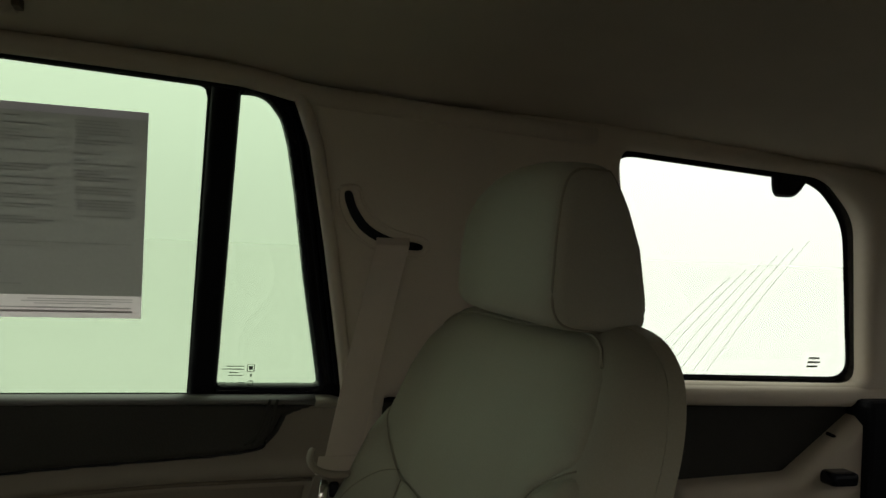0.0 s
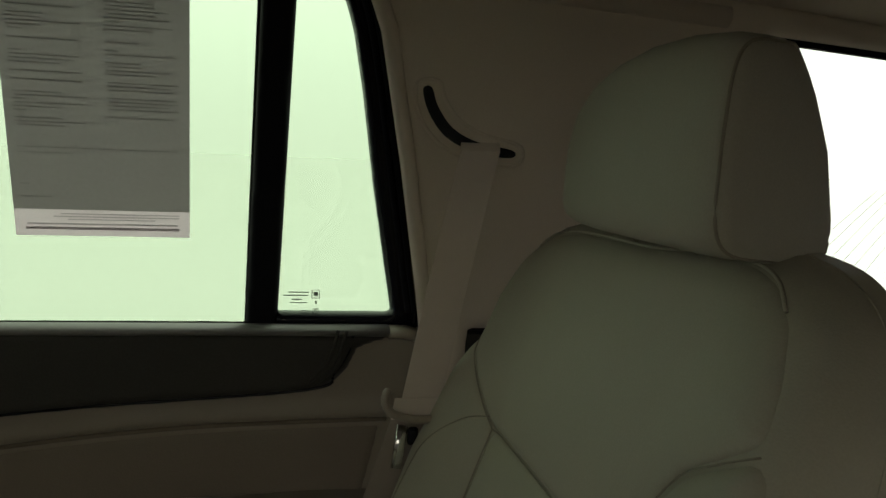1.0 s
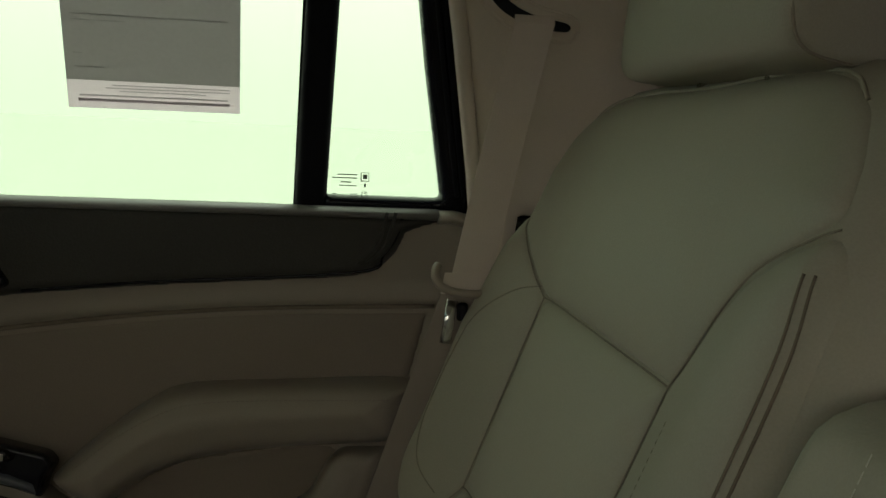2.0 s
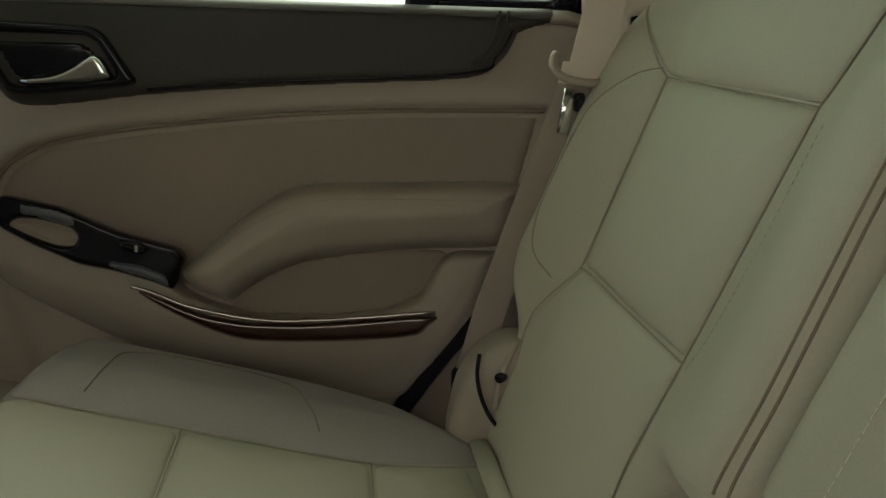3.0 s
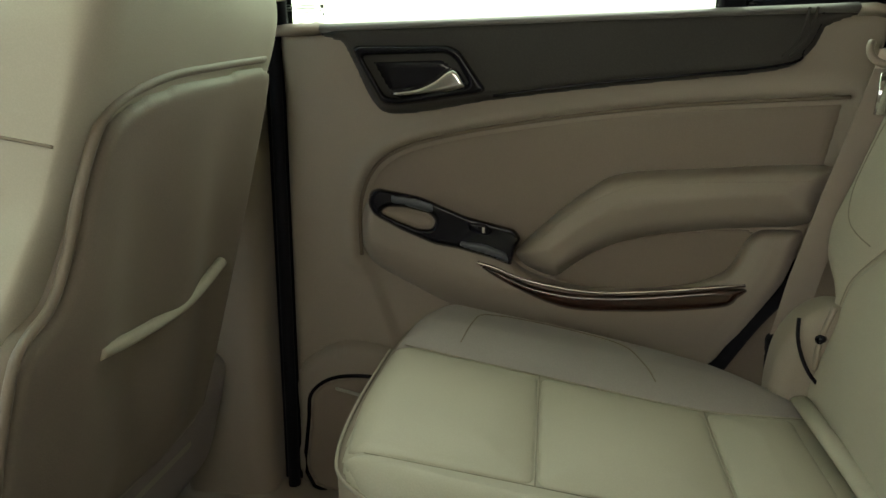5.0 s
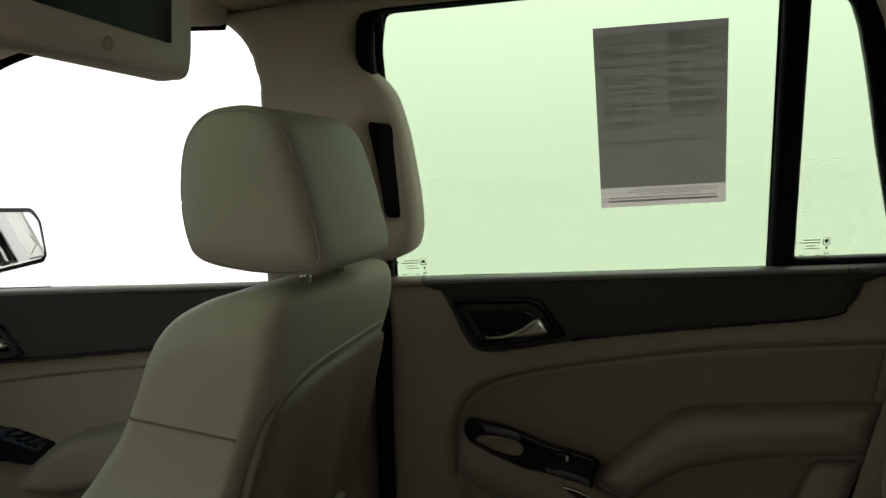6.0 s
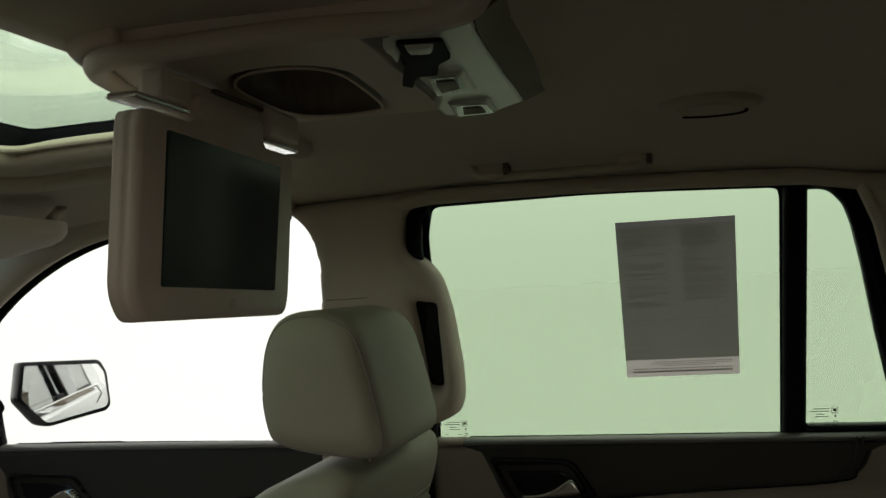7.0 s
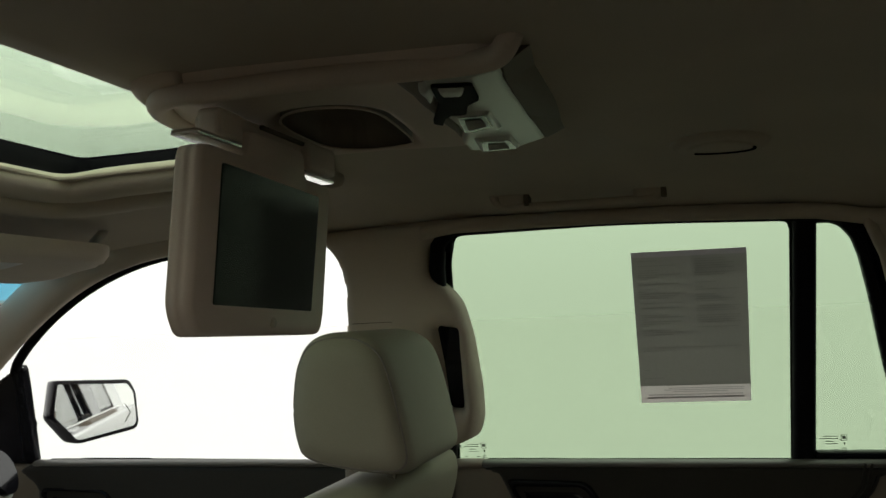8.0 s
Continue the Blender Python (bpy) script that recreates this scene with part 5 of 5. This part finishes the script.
            q = min(max(S / 0.005, 0), 1)
            return 0.0017 * math.sqrt(1 - (1 - q) ** 2) - 0.0004 + 0.0105 * (1 - math.exp(-S / 0.02)) + float(over(U, V, U)[0, 0]) + 0.0003
        return height
    def sewn_line(name, pts, nm, rad, material, label=""):
        hf = sewn(nm)
        return tube(name, [tuple(float(c) for c in back(u, v, hf(u, v))) for u, v in crom(pts, 8, closed=False)], rad, material, s, label, n=6)
    sewn_line("curved_seam", [(1.276, 0.750), (1.30, 0.742), (1.326, 0.715), (1.337, 0.68), (1.345, 0.63), (1.346, 0.585), (1.330, 0.552), (1.295, 0.532)], "outer_bolster", 0.0007, SEAM, "curved seam of the bolster")
    for k in (0.0, 0.0052):
        sewn_line("twin_seam", [(0.840 - k, 0.835), (0.832 - k, 0.79), (0.8295 - k, 0.70), (0.829 - k, 0.62), (0.8295 - k, 0.548)], "inner_bolster", 0.0009, STITCH, "twin seam of the bolster")
    stitch_row("stitching", [(0.918, 0.735), (0.922, 0.66), (0.935, 0.60), (0.958, 0.562)], back, sewn("inner_bolster"), s, 0.0055, SEAM)

    # cushion
    def seat(u, v, h):
        return u + 0 * v, v + 0 * u, 0.325 - 0.19 * u + h + 0 * v
    C = crom([(-0.388, 0.965), (-0.400, 1.08), (-0.402, 1.25), (-0.392, 1.36), (-0.362, 1.415), (-0.27, 1.415), (-0.13, 1.405), (0.0, 1.375), (0.10, 1.30), (0.145, 1.25), (0.15, 1.05), (0.13, 0.90), (0.0, 0.893), (-0.2, 0.893), (-0.30, 0.898), (-0.358, 0.922)], 4)

    def rise(U, V, S):
        side = np.clip((np.abs(V - 1.105) - 0.12) / 0.08, 0, 1)
        return 0.012 * side * np.clip(S / 0.04, 0, 1)
    relief("cushion", seat, C, 0.020, 0.035, LEATHER, s, cell=0.006, skirt=0.030, extra=rise)

    def on_rise(U, V, S):
        S0 = sdf(C, U, V)
        return rise(U, V, S0) + 0.020 * np.sqrt(np.clip(1 - (1 - np.clip(S0 / 0.035, 0, 1)) ** 2, 0, 1))
    cps = {
        "front_panel": [(-0.380, 0.972), (-0.398, 1.10), (-0.399, 1.236), (-0.226, 1.230), (-0.2145, 0.980)],
        "mid_panel": [(-0.218, 1.230), (-0.039, 1.226), (-0.0285, 0.990), (-0.2065, 0.981)],
        "back_panel": [(-0.031, 1.226), (0.064, 1.250), (0.080, 1.004), (-0.0205, 0.991)],
        "inner_bolster": [(-0.384, 0.964), (-0.352, 0.924), (-0.29, 0.901), (-0.2, 0.897), (0.0, 0.897), (0.12, 0.905), (0.122, 0.998), (-0.02, 0.982), (-0.205, 0.972)],
        "outer_bolster": [(-0.398, 1.245), (-0.390, 1.355), (-0.360, 1.409), (-0.27, 1.410), (-0.13, 1.399), (0.0, 1.369), (0.09, 1.302), (0.099, 1.268), (-0.031, 1.235), (-0.22, 1.239)],
    }
    # outer bolster takes the darkened leather copy, as shade in the colour
    for nm, poly in cps.items():
        relief(nm, seat, rounded(grow(poly, 0.0034), 0.014, 3), 0.0010, 0.008, LEATHER_SHADED if nm == "outer_bolster" else LEATHER, s, cell=0.0032, skirt=0.0, extra=on_rise, dome=0.0115, lift=-0.0004)
    hs = lambda u, v: 0.0345 + 0.012 * min(max((abs(v - 1.10) - 0.12) / 0.10, 0), 1)
    tube("curved_seam", [seat(u, v, hs(u, v)) for u, v in crom([(-0.317, 1.250), (-0.31, 1.31), (-0.294, 1.345), (-0.22, 1.352), (-0.132, 1.335), (-0.10, 1.29), (-0.088, 1.250)], 8, closed=False)], 0.0008, STITCH, s, "curved seam of the bolster", n=6)
    hj = lambda u, v: 0.0285 + 0.012 * min(max((abs(v - 1.10) - 0.12) / 0.10, 0), 1)
    for pts in ([(-0.222, 1.234), (-0.216, 1.10), (-0.2105, 0.976)], [(-0.035, 1.231), (-0.030, 1.10), (-0.0245, 0.986)], [(-0.384, 1.241), (-0.222, 1.2345), (-0.035, 1.2305), (0.10, 1.263)], [(-0.364, 0.968), (-0.2105, 0.9765), (-0.0245, 0.9865), (0.12, 1.003)]):
        joint("seam", pts, seat, hj, s)
    ap = [(u, v) for u, v in C]
    cen = np.array(ap).mean(0)
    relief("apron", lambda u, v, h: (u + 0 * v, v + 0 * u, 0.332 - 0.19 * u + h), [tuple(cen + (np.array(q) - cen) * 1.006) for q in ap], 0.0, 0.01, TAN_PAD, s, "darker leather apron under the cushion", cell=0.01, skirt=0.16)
    # front border seam
    piping("seam", [seat(u, v, 0.009) for u, v in crom([(0.0, 0.891), (-0.2, 0.891), (-0.30, 0.896), (-0.359, 0.920), (-0.390, 0.965), (-0.403, 1.08), (-0.405, 1.25)], 6, closed=False)], 0.0017, s)
    box("seat_base", (-0.30, 0.90, -0.02), (0.14, 1.30, 0.26), CARPET, s, "dark seat base", bevel=0.02)
    # hinge cover with its bolt, lever and tie strip
    box("side_lever", (-0.06, 0.872, 0.262), (0.07, 0.896, 0.292), TAN, s, "tan plastic recline lever", bevel=0.008, seg=3)
    hc = crom([(0.060, 0.31), (0.055, 0.39), (0.082, 0.440), (0.120, 0.458), (0.160, 0.44), (0.19, 0.38), (0.18, 0.30)], 5)
    loft("hinge_cover", hc, round_sections(1.290, 1.365, 0.02, 0.06, 5), lambda u, v, w: (u, w, v), TAN, s, "tan plastic hinge cover")
    tube("bolt", [(0.105, 1.295, 0.422), (0.098, 1.283, 0.424)], 0.0055, BLACK, s, "dark bolt head")
    tube("pull_strap", [tuple(q) for q in crom([(0.078, 1.300, 0.444), (0.075, 1.287, 0.425), (0.081, 1.283, 0.399), (0.094, 1.280, 0.375), (0.116, 1.275, 0.356)], 6, closed=False)], 0.0023, RUBBER, s, "black pull strap")
    tube("cover_ridge", crom([(0.116, 1.296, 0.459), (0.105, 1.2905, 0.434), (0.098, 1.2895, 0.407), (0.097, 1.290, 0.385)], 5, closed=False).tolist(), 0.0035, TAN, s, "raised ridge of the hinge cover", n=8)
    tube("rear_strip", [(0.080, 1.280, 0.350), (0.087, 1.17, 0.351), (0.094, 1.05, 0.352), (0.101, 0.95, 0.352)], 0.011, LEATHER, s, "leather flap behind the cushion", flat=0.5, n=14)
    # a brown sheet stands for the shade in the hollow under the bolster
    slab("recess", rounded([(0.80, 0.36), (0.80, 0.56), (0.95, 0.56), (0.95, 0.36)], 0.01), lambda u, v, h: tuple(float(c) for c in back(u, v, h - 0.016)), 0.006, POCKET, s, "brown sheet for the shade under the inner bolster")
    # folded-up inner armrest
    relief("armrest", lambda u, v, h: back(u, v, h), rounded([(0.690, 0.548), (0.690, 0.795), (0.802, 0.795), (0.812, 0.62), (0.814, 0.548)], 0.03), 0.056, 0.020, LEATHER, s, "padded armrest folded up beside the backrest", cell=0.006, skirt=0.06)
    stitch_row("stitching", [(0.746, 0.78), (0.748, 0.70), (0.754, 0.575)], back, 0.0565, s, 0.007, PALE_THREAD)
    circ = [(0.146 + 0.068 * math.cos(t), 0.447 + 0.068 * math.sin(t)) for t in np.linspace(0, 2 * math.pi, 25)[:-1]]
    loft("armrest_pivot", circ, round_sections(0.62, 0.892, 0.04, 0.066, 6), lambda u, v, w: (u, w, v), LEATHER, s, "rounded leather pivot of the armrest")
    # head restraint: wide, with a flat inner side and a top that falls away towards the door
    ys = [0.917, 0.919, 0.924, 0.934, 0.95, 1.00, 1.06, 1.12, 1.175, 1.215, 1.252, 1.277, 1.292, 1.298]
    grow_in = [0.80, 0.90, 0.96, 0.99, 1, 1, 1, 1, 0.99, 0.97, 0.92, 0.83, 0.70, 0.55]
    tops = [1.078, 1.080, 1.083, 1.085, 1.088, 1.092, 1.092, 1.086, 1.075, 1.061, 1.042, 1.022, 1.008, 0.998]
    fronts = [0.280, 0.280, 0.279, 0.278, 0.277, 0.275, 0.275, 0.277, 0.281, 0.286, 0.293, 0.301, 0.308, 0.314]
    hv, ring, n = [], [], 40
    for y, g, zt, xf in zip(ys, grow_in, tops, fronts):
        xb, zb = 0.388, 0.948
        cx, cz, a, b = (xf + xb) / 2, (zt + zb) / 2, (xb - xf) / 2 * g, (zt - zb) / 2 * g
        k = 0.38 - 0.55 * min(max((y - 0.92) / 0.35, 0), 1)
        for i in range(n):
            t = 2 * math.pi * i / n
            c, d = math.cos(t), math.sin(t)
            x, z = cx + a * abs(c) ** 0.36 * (1 if c > 0 else -1), cz + b * abs(d) ** 0.36 * (1 if d > 0 else -1)
            x += (0.012 if c < 0 else -0.052) * abs(c) ** 0.36 * max(0, (z - 0.95) / 0.14) ** 2      # both faces draw in towards the crown
            hv.append((x, y + k * (x - 0.28), z - 0.10 * (x - 0.28) * (z < 1.0)))
    m = len(ys)
    hf = [(r * n + i, r * n + (i + 1) % n, (r + 1) * n + (i + 1) % n, (r + 1) * n + i) for r in range(m - 1) for i in range(n)]
    hf += [tuple(range(n)), tuple(range(n * (m - 1), n * m))]
    under(mesh_ob("head_restraint", hv, hf, LEATHER, None, "padded leather head restraint"), s)
    tube("seam", [(x, y + 0.0002, z) for x, y, z in hv[2 * n:3 * n] + hv[2 * n:2 * n + 1]], 0.0012, SEAM, s, "raised seam line", n=8)
    for y in (1.03, 1.14):
        tube("post", [(0.328, y, 0.90), (0.332, y, 0.945)], 0.0065, CHROME, s, "chrome post")


rear_seat()


def seat_belt():
    b = thing("seat_belt", (0.2, 1.34, 0.4), "tan seat belt hanging from a slot in the side trim", "seat belt")

    def strip(name, pts, w, mt, label=""):
        verts, faces = [], []
        for (x, y, z, ang) in pts:
            dx, dy = math.cos(ang) * w / 2, math.sin(ang) * w / 2
            for sx, sy in ((-1, 0), (1, 0), (1, 1), (-1, 1)):
                verts.append((x + sx * dx, y + sx * dy - 0.0016 * (1 - sy), z))
        n = len(pts)
        for i in range(n - 1):
            for k in range(4):
                a, c = i * 4 + k, i * 4 + (k + 1) % 4
                faces.append((a, c, c + 4, a + 4))
        faces += [(0, 1, 2, 3), tuple(range(4 * n - 4, 4 * n))]
        return under(mesh_ob(name, verts, faces, mt, None, label, smooth=False), b)
    strip("upper_webbing", [(0.247, 1.392, 1.030, 0.0), (0.245, 1.378, 1.012, 0.0), (0.236, 1.37, 0.98, 0.0), (0.212, 1.362, 0.87, 0.02), (0.186, 1.352, 0.745, 0.05), (0.182, 1.350, 0.727, 0.05)], 0.043, BELT)
    # lower run in the darkened webbing, for the shade it hangs in
    strip("lower_webbing", [(0.180, 1.352, 0.745, 0.05), (0.165, 1.362, 0.69, 0.05), (0.132, 1.374, 0.58, 0.1), (0.100, 1.379, 0.475, 0.15), (0.083, 1.381, 0.405, 0.2), (0.074, 1.381, 0.37, 0.2)], 0.040, BELT_SHADED, "lower webbing coloured darker for its shade")
    box("belt_anchor", (0.056, 1.364, 0.33), (0.104, 1.388, 0.398), RUBBER, b, "dark belt anchor", bevel=0.008, seg=3)
    strip("wrap", [(0.184, 1.348, 0.750, 0.05), (0.180, 1.346, 0.728, 0.05)], 0.054, BELT, "stitched belt stop")
    tube("tongue", [(0.166, 1.345, 0.722), (0.163, 1.342, 0.70), (0.160, 1.342, 0.676)], 0.0058, CHROME, b, "chrome belt tongue", flat=0.35, up=(0, 1, 0))
    box("tongue_grip", (0.172, 1.346, 0.698), (0.184, 1.354, 0.718), BLACK, b, "black tongue grip", bevel=0.004)
    tube("belt_guide", [tuple(q) for q in crom([(0.150, 1.350, 0.757), (0.147, 1.345, 0.753), (0.147, 1.341, 0.744), (0.154, 1.339, 0.736), (0.168, 1.338, 0.731), (0.188, 1.339, 0.729), (0.206, 1.342, 0.731)], 6, closed=False)], 0.0045, TAN, b, "tan plastic belt guide", n=10)


seat_belt()


# ---- overhead ----
def overhead_console():
    c = thing("overhead_console", (-0.4, 0.68, 1.28), "beige overhead console with reading lights under the headliner", "overhead console")
    zc = 1.274

    def P(u, v, h):
        return u + 0 * v, v + 0 * u, zc - h + 0 * u + 0 * v
    out = rounded([(-0.560, 0.512), (-0.598, 0.60), (-0.598, 0.870), (-0.523, 0.822), (-0.463, 0.826), (-0.394, 0.842), (-0.330, 0.846), (-0.292, 0.822), (-0.280, 0.62), (-0.272, 0.525), (-0.285, 0.515)], 0.012)
    well = TRAY
    relief("body", P, out, 0.018, 0.012, CONSOLE, c, holes=[well], cell=0.006, skirt=0.02)
    # tray is darker than the console so that its hollow reads as shaded
    relief("tray", P, well, -0.060, 0.028, TAN, c, "hollow storage tray, coloured darker for the shade inside", cell=0.004, skirt=0.004, lift=0.0165)
    tube("tray_rim", [(u, v, zc - 0.0175) for u, v in np.vstack([well, well[:1]])], 0.0013, CONSOLE, c, "rounded edge of the tray")
    lip = crom([(-0.598, 0.72), (-0.596, 0.65), (-0.592, 0.60), (-0.584, 0.555), (-0.567, 0.526), (-0.540, 0.515), (-0.505, 0.517), (-0.451, 0.516), (-0.402, 0.518), (-0.356, 0.523), (-0.311, 0.527), (-0.282, 0.524), (-0.264, 0.514), (-0.252, 0.506)], 6, closed=False)
    tube("lip", [(u, v, zc - 0.016 + 60 * max(0, u + 0.272) ** 2) for u, v in lip], 0.0100, CONSOLE, c, "rounded rim of the console", flat=0.95, n=16)
    tube("outer_lip", [(u - 0.012, v - 0.002, zc + 0.001) for u, v in lip[:34]], 0.011, CONSOLE, c, "second moulded step of the rim", flat=0.9, n=14)
    pl = rounded([(-0.336, 0.532), (-0.305, 0.536), (-0.266, 0.520), (-0.272, 0.566), (-0.280, 0.806), (-0.319, 0.844), (-0.374, 0.838), (-0.372, 0.791), (-0.357, 0.745), (-0.350, 0.64)], 0.006)
    plate = relief("light_plate", P, pl, 0.024, 0.004, PLATE, c, "pale satin light plate", cell=0.003, skirt=-0.014)
    # the plate's side gets dark tan, which puts its shade in the colour
    relief("plate_side", P, rounded([(-0.360, 0.530), (-0.330, 0.530), (-0.348, 0.64), (-0.354, 0.745), (-0.370, 0.795)], 0.004), 0.021, 0.003, TAN_PAD, plate, "sloping plate side coloured dark tan for its shade", cell=0.003, skirt=-0.014)
    dk = rounded([(-0.331, 0.543), (-0.299, 0.552), (-0.305, 0.602), (-0.319, 0.617), (-0.329, 0.650), (-0.350, 0.655), (-0.361, 0.684), (-0.367, 0.672), (-0.340, 0.60)], 0.004)
    slab("lamp_well", dk, lambda u, v, h: P(u, v, h + 0.0268), 0.004, RUBBER, plate, "black well round the first lamp")
    for q in (((-0.342, 0.545), (-0.332, 0.545), (-0.335, 0.567), (-0.345, 0.592)), ((-0.327, 0.549), (-0.306, 0.555), (-0.312, 0.574), (-0.329, 0.569))):
        relief("lamp_lens", P, rounded(q, 0.003), 0.003, 0.002, PLATE, plate, "pale lamp lens", cell=0.002, skirt=-0.02, lift=0.0270)
    for q, w in ((((-0.347, 0.645), (-0.307, 0.654), (-0.312, 0.726), (-0.351, 0.728)), ((-0.338, 0.653), (-0.313, 0.656), (-0.317, 0.705), (-0.349, 0.722))),
                 (((-0.352, 0.768), (-0.312, 0.770), (-0.314, 0.832), (-0.360, 0.834)), ((-0.345, 0.775), (-0.316, 0.779), (-0.318, 0.827), (-0.355, 0.825)))):
        bz = relief("lamp_bezel", P, rounded(q, 0.004), 0.004, 0.004, PLATE, plate, "raised bezel", cell=0.0025, skirt=-0.02, lift=0.0236)
        slab("lamp_window", rounded(w, 0.003), lambda u, v, h: P(u, v, h + 0.0282), 0.002, BLACK, plate, "dark lamp switch")
        m = np.array(w).mean(0)
        slab("switch_face", rounded([tuple(m + (np.array(k) - m) * 0.62) for k in w], 0.002), lambda u, v, h: P(u, v, h + 0.0292), 0.001, TAN_PAD, plate, "small tan switch face")
    # sloping end face up to the headliner
    low, hi = [(-0.267, 0.522), (-0.273, 0.566), (-0.279, 0.69), (-0.281, 0.806)], [(-0.252, 0.540), (-0.259, 0.60), (-0.262, 0.752), (-0.272, 0.868)]
    vs = [(u, v, zc - 0.0235) for u, v in low] + [(u + 0.012, v, zc + 0.002) for u, v in hi] + [(u - 0.004, v, zc - 0.02) for u, v in low] + [(u, v, zc + 0.004) for u, v in hi]
    fs = []
    for i in range(3):
        fs += [(i, i + 1, i + 5, i + 4), (8 + i, 12 + i, 13 + i, 9 + i), (i, 8 + i, 9 + i, i + 1), (4 + i, 5 + i, 13 + i, 12 + i)]
    fs += [(0, 4, 12, 8), (3, 11, 15, 7)]
    under(mesh_ob("end_face", vs, fs, TAN_PAD, None, "sloping end of the console", smooth=False), c)
    for u, v in ((-0.372, 0.606), (-0.388, 0.802)):
        tube("screw", [(u, v, zc - 0.016), (u, v, zc - 0.0215)], 0.0055, BLACK, c, "dark screw head")


overhead_console()


def video_screen():
    s = thing("video_screen", (-0.52, 0.61, 1.245), "beige fold-down video screen hanging from the console", "screen")

    def place(u, v, h):   # u across the car, v down from the hinge; the screen hangs a little askew
        return -0.512 - 0.19 * v + h + 0 * u, u + 0.14 * v, 1.208 - v - 0.02 * (u - 0.61) + 0 * h

    def fl(u, v, w):
        return tuple(float(c) for c in place(u, v, w))
    case_line = rounded([(0.484, 0.0), (0.553, 0.0), (0.556, -0.024), (0.664, -0.024), (0.669, 0.0), (0.733, 0.0), (0.742, 0.135), (0.738, 0.153), (0.497, 0.153), (0.482, 0.132)], 0.010, 4)
    case = loft("case", case_line, [(0.012, 0.975, 0, 0), (0.010, 0.99, 0, 0), (0.006, 1, 0, 0), (0.002, 1, 0, 0), (0.0, 0.992, 0, 0), (-0.002, 1.0, 0, 0), (-0.008, 1, 0, 0), (-0.010, 0.992, 0, 0), (-0.012, 0.998, 0, 0), (-0.016, 0.96, 0, 0)], fl, CONSOLE, s, "beige plastic case")
    slab("display", rounded([(0.513, 0.012), (0.703, 0.014), (0.706, 0.129), (0.514, 0.127)], 0.002, 2), lambda u, v, h: fl(u, v, h + 0.0135), 0.002, DISPLAY, case, "dark switched-off display")
    tube("button", [fl(0.625, 0.141, 0.010), fl(0.625, 0.141, 0.0135)], 0.005, TRIM, case, "small round button")
    box("hinge_bar", (-0.548, 0.545, 1.224), (-0.512, 0.752, 1.250), CONSOLE, s, "beige hinge cover", bevel=0.007, seg=3)
    box("hinge_gap", (-0.5125, 0.600, 1.243), (-0.508, 0.735, 1.247), STITCH, s, "dark gap over the hinge", bevel=0.001)
    for lo, hi, top in ((0.515, 0.556, 1.246), (0.688, 0.757, 1.249)):
        box("hinge", (-0.526, lo, 1.2195), (-0.503, hi, top), CONSOLE, s, "beige hinge block", bevel=0.005, seg=3)
        # chrome plates added under the hinges to mirror the window as glare
        box("hinge_plate", (-0.522, lo - 0.045 if lo < 0.6 else lo - 0.004, 1.2135), (-0.497 if lo < 0.6 else -0.506, hi - 0.014 if lo < 0.6 else hi + 0.002, 1.2185), CHROME, s, "chrome plate added for the glare under the hinge", bevel=0.002)



video_screen()


def roof_vent():
    v = thing("roof_vent", (-0.1, 1.02, 1.26), "round beige air vent in the headliner", "air vent")
    c = np.array([-0.100, 0.980])
    ring = [(c[0] + 0.058 * math.cos(t), c[1] + 0.058 * math.sin(t)) for t in np.linspace(0, 2 * math.pi, 33)[:-1]]
    relief("bezel", on_ceiling, ring, 0.007, 0.012, LINER, v, cell=0.004, skirt=0.004)
    inner = [(c[0] + 0.042 * math.cos(t), c[1] + 0.042 * math.sin(t)) for t in np.linspace(0, 2 * math.pi, 25)[:-1]]
    relief("disc", on_ceiling, inner, 0.009, 0.006, LINER, v, cell=0.004, skirt=-0.006)
    arc = [(c[0] + 0.040 * math.cos(t), c[1] + 0.018 * math.sin(t)) for t in np.linspace(-0.3, 2.4, 14)]
    tube("slit", [tuple(float(q) for q in on_ceiling(u, w, 0.0095)) for u, w in arc], 0.0016, RUBBER, v, "dark slit")


roof_vent()


def grab_handle():
    g = thing("grab_handle", (-0.3, 1.25, 1.25), "beige grab handle folded against the headliner", "grab handle")
    pts = [(x, 1.220, 1.240 + dz) for x, dz in ((-0.435, 0.012), (-0.425, -0.004), (-0.40, -0.010), (-0.30, -0.012), (-0.20, -0.012), (-0.185, -0.006), (-0.172, 0.012))]
    tube("bar", [tuple(q) for q in crom(pts, 5, closed=False)], 0.0085, TRIM, g, flat=0.8)
    for x in (-0.405, -0.20):
        box("mount", (x - 0.020, 1.212, 1.229), (x + 0.020, 1.26, 1.262), TRIM, g, bevel=0.006)
        box("hinge_gap", (x + 0.020, 1.211, 1.230), (x + 0.028, 1.235, 1.250), STITCH, g, "dark gap", bevel=0.001)


grab_handle()
